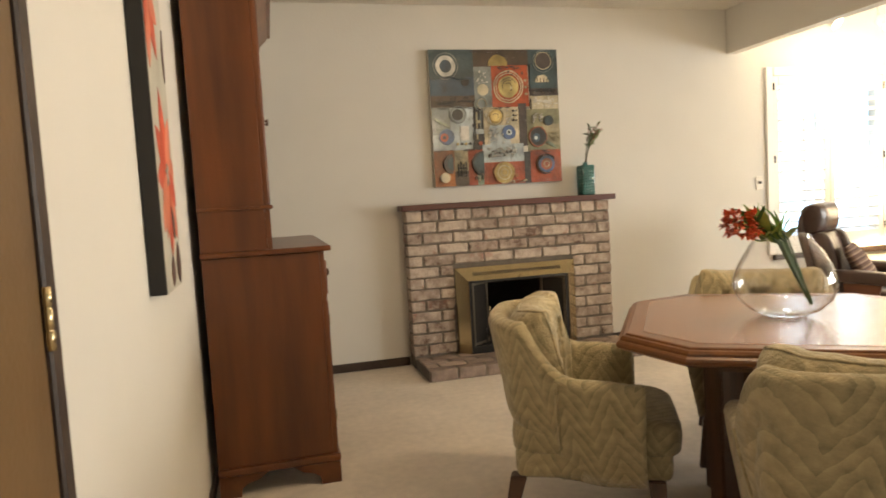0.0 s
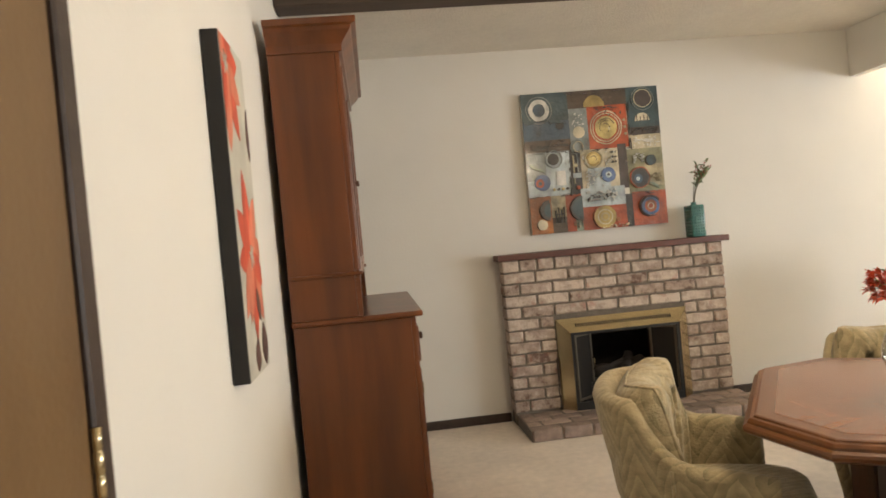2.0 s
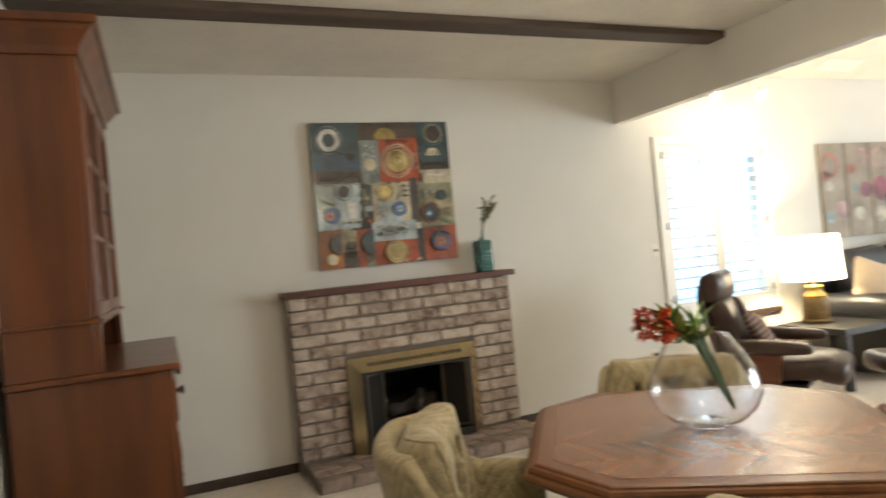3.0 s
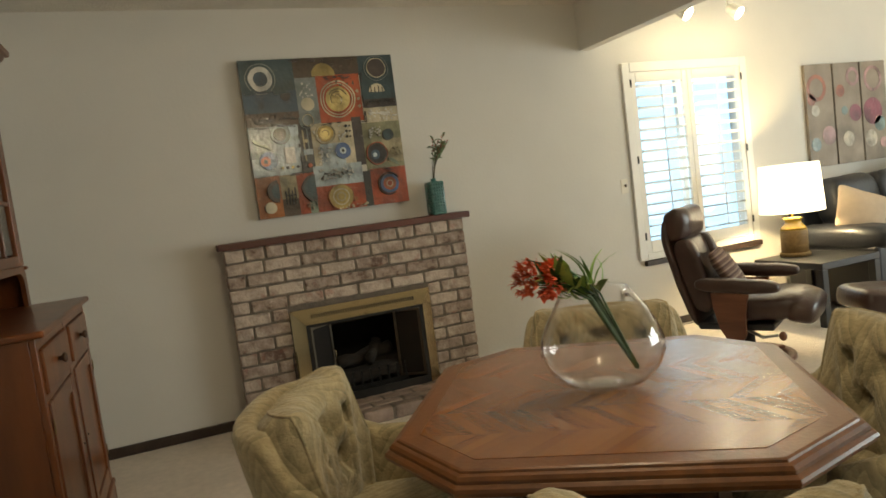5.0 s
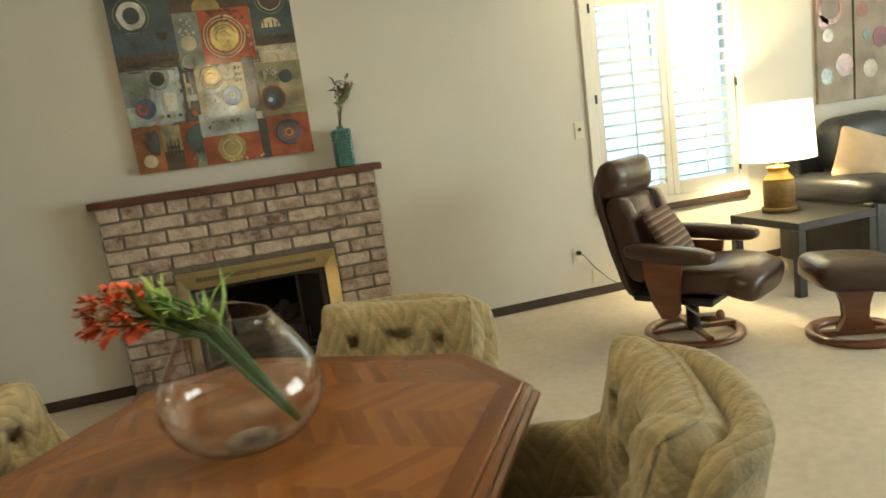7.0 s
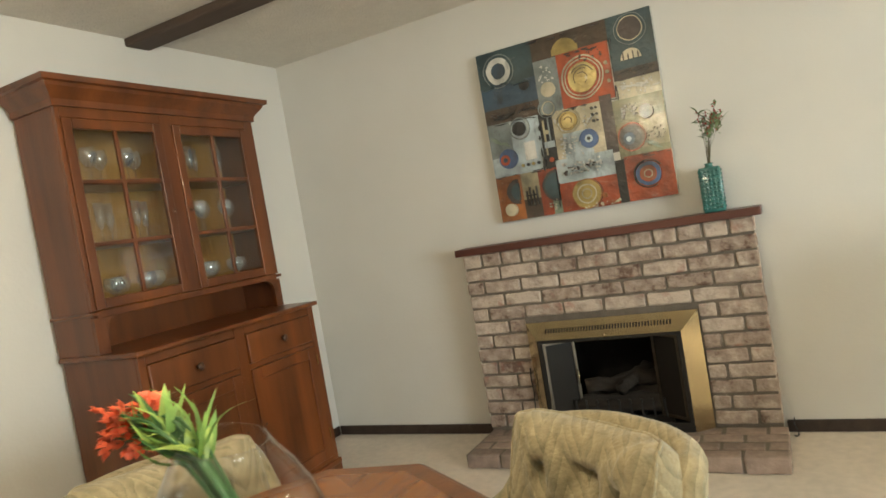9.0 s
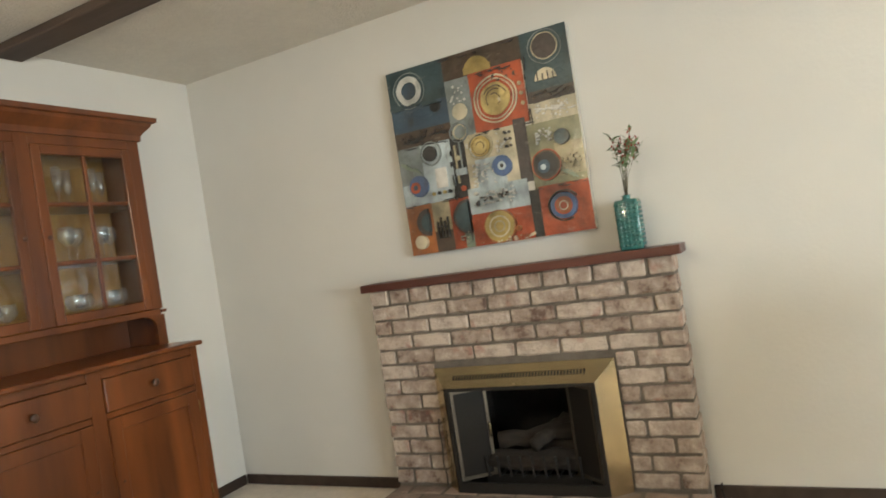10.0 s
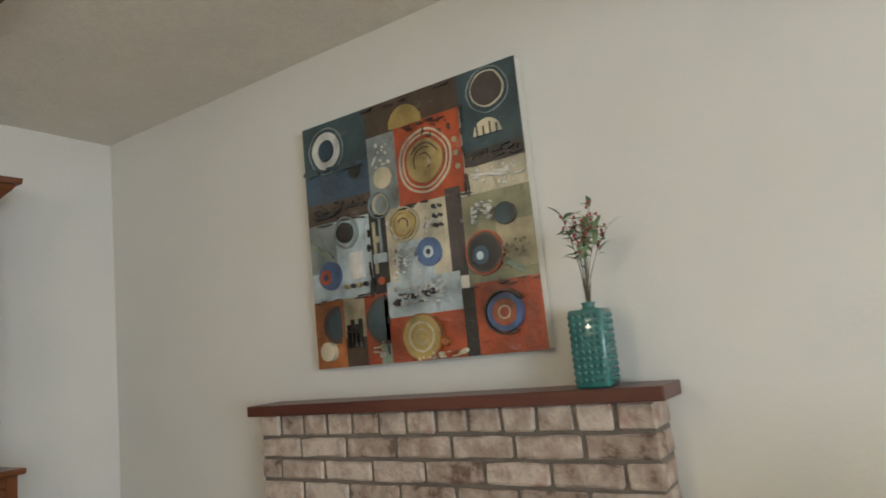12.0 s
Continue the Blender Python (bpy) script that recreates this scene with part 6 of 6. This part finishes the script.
# ---- ceiling fixtures ----
TRZ = VAULT_NORTH + (5.45 - 5.2) * RISE
track = thing("track_light", pose(5.75, 5.2, TRZ), "white ceiling track light with two lit spot heads", "ceiling light")
part("track_bar", boxm(-0.42, 0.42, -0.018, 0.018, -0.022, 0.006, bevel=0.003), WHITE, track)
BULB = glow("spot_bulb", (1.0, 0.88, 0.68), 60.0)
for dx in (-0.26, 0.25):
    part("spot_stem", lathe(bmesh.new(), [(0.008, -0.24), (0.008, -0.0)], 8, (dx, 0, 0)), WHITE, track, "", True)
    head = lathe(bmesh.new(), [(0.028, 0.0), (0.04, 0.01), (0.045, 0.06), (0.052, 0.11), (0.05, 0.11), (0.042, 0.06), (0.034, 0.018), (0.001, 0.016)], 20, m=pose(dx, 0, -0.26, 130, 0, 20))
    sp = part("spot_head", head, WHITE, track, "white spot head", True)
    part("bulb", cushion(bmesh.new(), 0.07, 0.07, 0.04, pose(dx, 0, -0.26, 130, 0, 20) @ pose(0, 0, 0.09), 1, 1, 16, 8), BULB, sp, "lit bulb", True)
    lamp("spot_light", "POINT", pose(5.75 + dx + 0.03, 5.2 - 0.10, TRZ - 0.36), 7, (1.0, 0.82, 0.56), 0.04)
vent = thing("ceiling_vent", pose(7.2, 5.24, VAULT_NORTH + 0.21 * RISE, -math.degrees(math.atan(RISE)), 0, 0), "flat white ceiling air vent", "vent")
part("frame", boxm(-0.24, 0.24, -0.09, 0.09, -0.008, -0.0005, bevel=0.003), WHITE, vent)
for k in range(6):
    part("slat", boxm(-0.22, 0.22, -0.07 + k * 0.026, -0.058 + k * 0.026, -0.014, -0.0085), WHITE, vent)
pend = thing("pendant_lamp", pose(2.735, 2.53, TOP), "brass ceiling pendant with three small lit bulbs", "ceiling light")
part("canopy", lathe(bmesh.new(), [(0.06, -0.02), (0.065, -0.001)], 24), BRASS, pend, "", True)
part("rod", lathe(bmesh.new(), [(0.006, -0.45), (0.006, -0.02)], 10), BRASS, pend, "", True)
PBULB = glow("pendant_bulb_glass", (1.0, 0.84, 0.60), 40.0)
for k in range(3):
    a = radians(20 + 120 * k)
    px, py = 0.13 * math.cos(a), 0.13 * math.sin(a)
    arm = part("arm", tube(bmesh.new(), [(0, 0, -0.44), (px * 0.6, py * 0.6, -0.47), (px, py, -0.45), (px, py, -0.48)], 0.006, 8), BRASS, pend, "", True)
    part("bulb", cushion(bmesh.new(), 0.055, 0.055, 0.075, pose(px, py, -0.515), 1, 1, 16, 10), PBULB, arm, "lit globe bulb", True)
    lamp("pendant_light", "POINT", pose(2.735 + px, 2.53 + py, TOP - 0.60), 10, (1.0, 0.82, 0.60), 0.035)

# ---- bricks ----
rb = random.Random(7)


def brick(x0, x1, y0, y1, z0, z1, material=BRICK):
    bm = bmesh.new()
    w, d, h = x1 - x0, y1 - y0, z1 - z0
    box(bm, -w / 2, w / 2, -d / 2, d / 2, -h / 2, h / 2)
    bmesh.ops.subdivide_edges(bm, edges=[e for e in bm.edges if e.calc_length() > 0.15 and abs((e.verts[0].co - e.verts[1].co).x) > 0.1], cuts=2)
    bmesh.ops.bevel(bm, geom=[e for e in bm.edges if e.is_boundary is False and e.calc_face_angle(0) > 0.5], offset=0.006, segments=1, affect="EDGES")
    for v in bm.verts:
        v.co += Vector((rb.uniform(-1, 1), rb.uniform(-1, 1) * 0.7, rb.uniform(-1, 1))) * 0.0028
    part("brick", bm, material, fire, m=pose((x0 + x1) / 2 - OX, (y0 + y1) / 2 - Y1 + rb.uniform(-0.003, 0.003), (z0 + z1) / 2, rb.uniform(-0.6, 0.6), rb.uniform(-0.5, 0.5), rb.uniform(-0.5, 0.5)))


J = 0.0135
LEN = (FX1 - FX0 + J) / 7
CH = (1.035 - FZ0) / 12
for c in range(12):
    z1 = 1.035 - c * CH
    z0 = z1 - CH + J
    cuts = [FX0 + i * LEN for i in range(8)] if c % 2 == 0 else [FX0] + [FX0 + (i + 0.5) * LEN for i in range(7)] + [FX0 + 7 * LEN]
    for a, b in zip(cuts, cuts[1:]):
        spans = [(a, b - J)]
        if z0 < IZ - 0.02:
            spans = [(p, q) for p, q in ((a, min(b - J, IX0 - 0.004)), (max(a, IX1 + 0.006), b - J)) if q - p > 0.03]
        for p, q in spans:
            end = p < FX0 + 0.02 or q > FX1 - 0.02
            brick(p, q, FY, Y1 - 0.004 if end else FY + 0.06, z0, z1)
HL = (FX1 - FX0 + J) / 13
for i in range(13):
    a = FX0 + i * HL
    brick(a, a + HL - J, FY, Y1 - 0.004 if i in (0, 12) else FY + 0.06, 1.035 + J, FZ1 - 0.002)
HR = (5.298 - 4.905 + J) / 4
for r in range(4):
    y0 = 4.905 + r * HR
    n = 8
    L = (3.575 - 2.0 + J) / n
    cuts = [2.0 + i * L for i in range(n + 1)] if r % 2 == 0 else [2.0] + [2.0 + (i + 0.5) * L for i in range(n)] + [2.0 + n * L]
    for a, b in zip(cuts, cuts[1:]):
        brick(a, b - J, y0, y0 + HR - J, 0.001, FZ0 - 0.001, HEARTHBRICK)

# ---- small things at the hearth ----
key = thing("fire_wire", pose(2.296, 5.288, FZ0), "thin black wire beside the fire surround", "cable")
part("wire", tube(bmesh.new(), [(-0.004, 0.0, 0.004), (0.002, -0.004, 0.06), (-0.006, -0.006, 0.13), (0.0, -0.002, 0.22), (-0.004, -0.004, 0.30), (0.0, 0.0, 0.36)], 0.0035, 6), BLACK, key, "", True)
gas = thing("gas_key", pose(3.60, 5.405, 0), "small thin black cable end by the baseboard", "cable")
part("loop", tube(bmesh.new(), [(0.0, 0.035, 0.075), (-0.004, 0.015, 0.05), (0.006, 0.0, 0.03), (0.012, -0.02, 0.006), (0.0, -0.035, 0.004), (-0.008, -0.02, 0.004)], 0.003, 6), BLACK, gas, "", True)
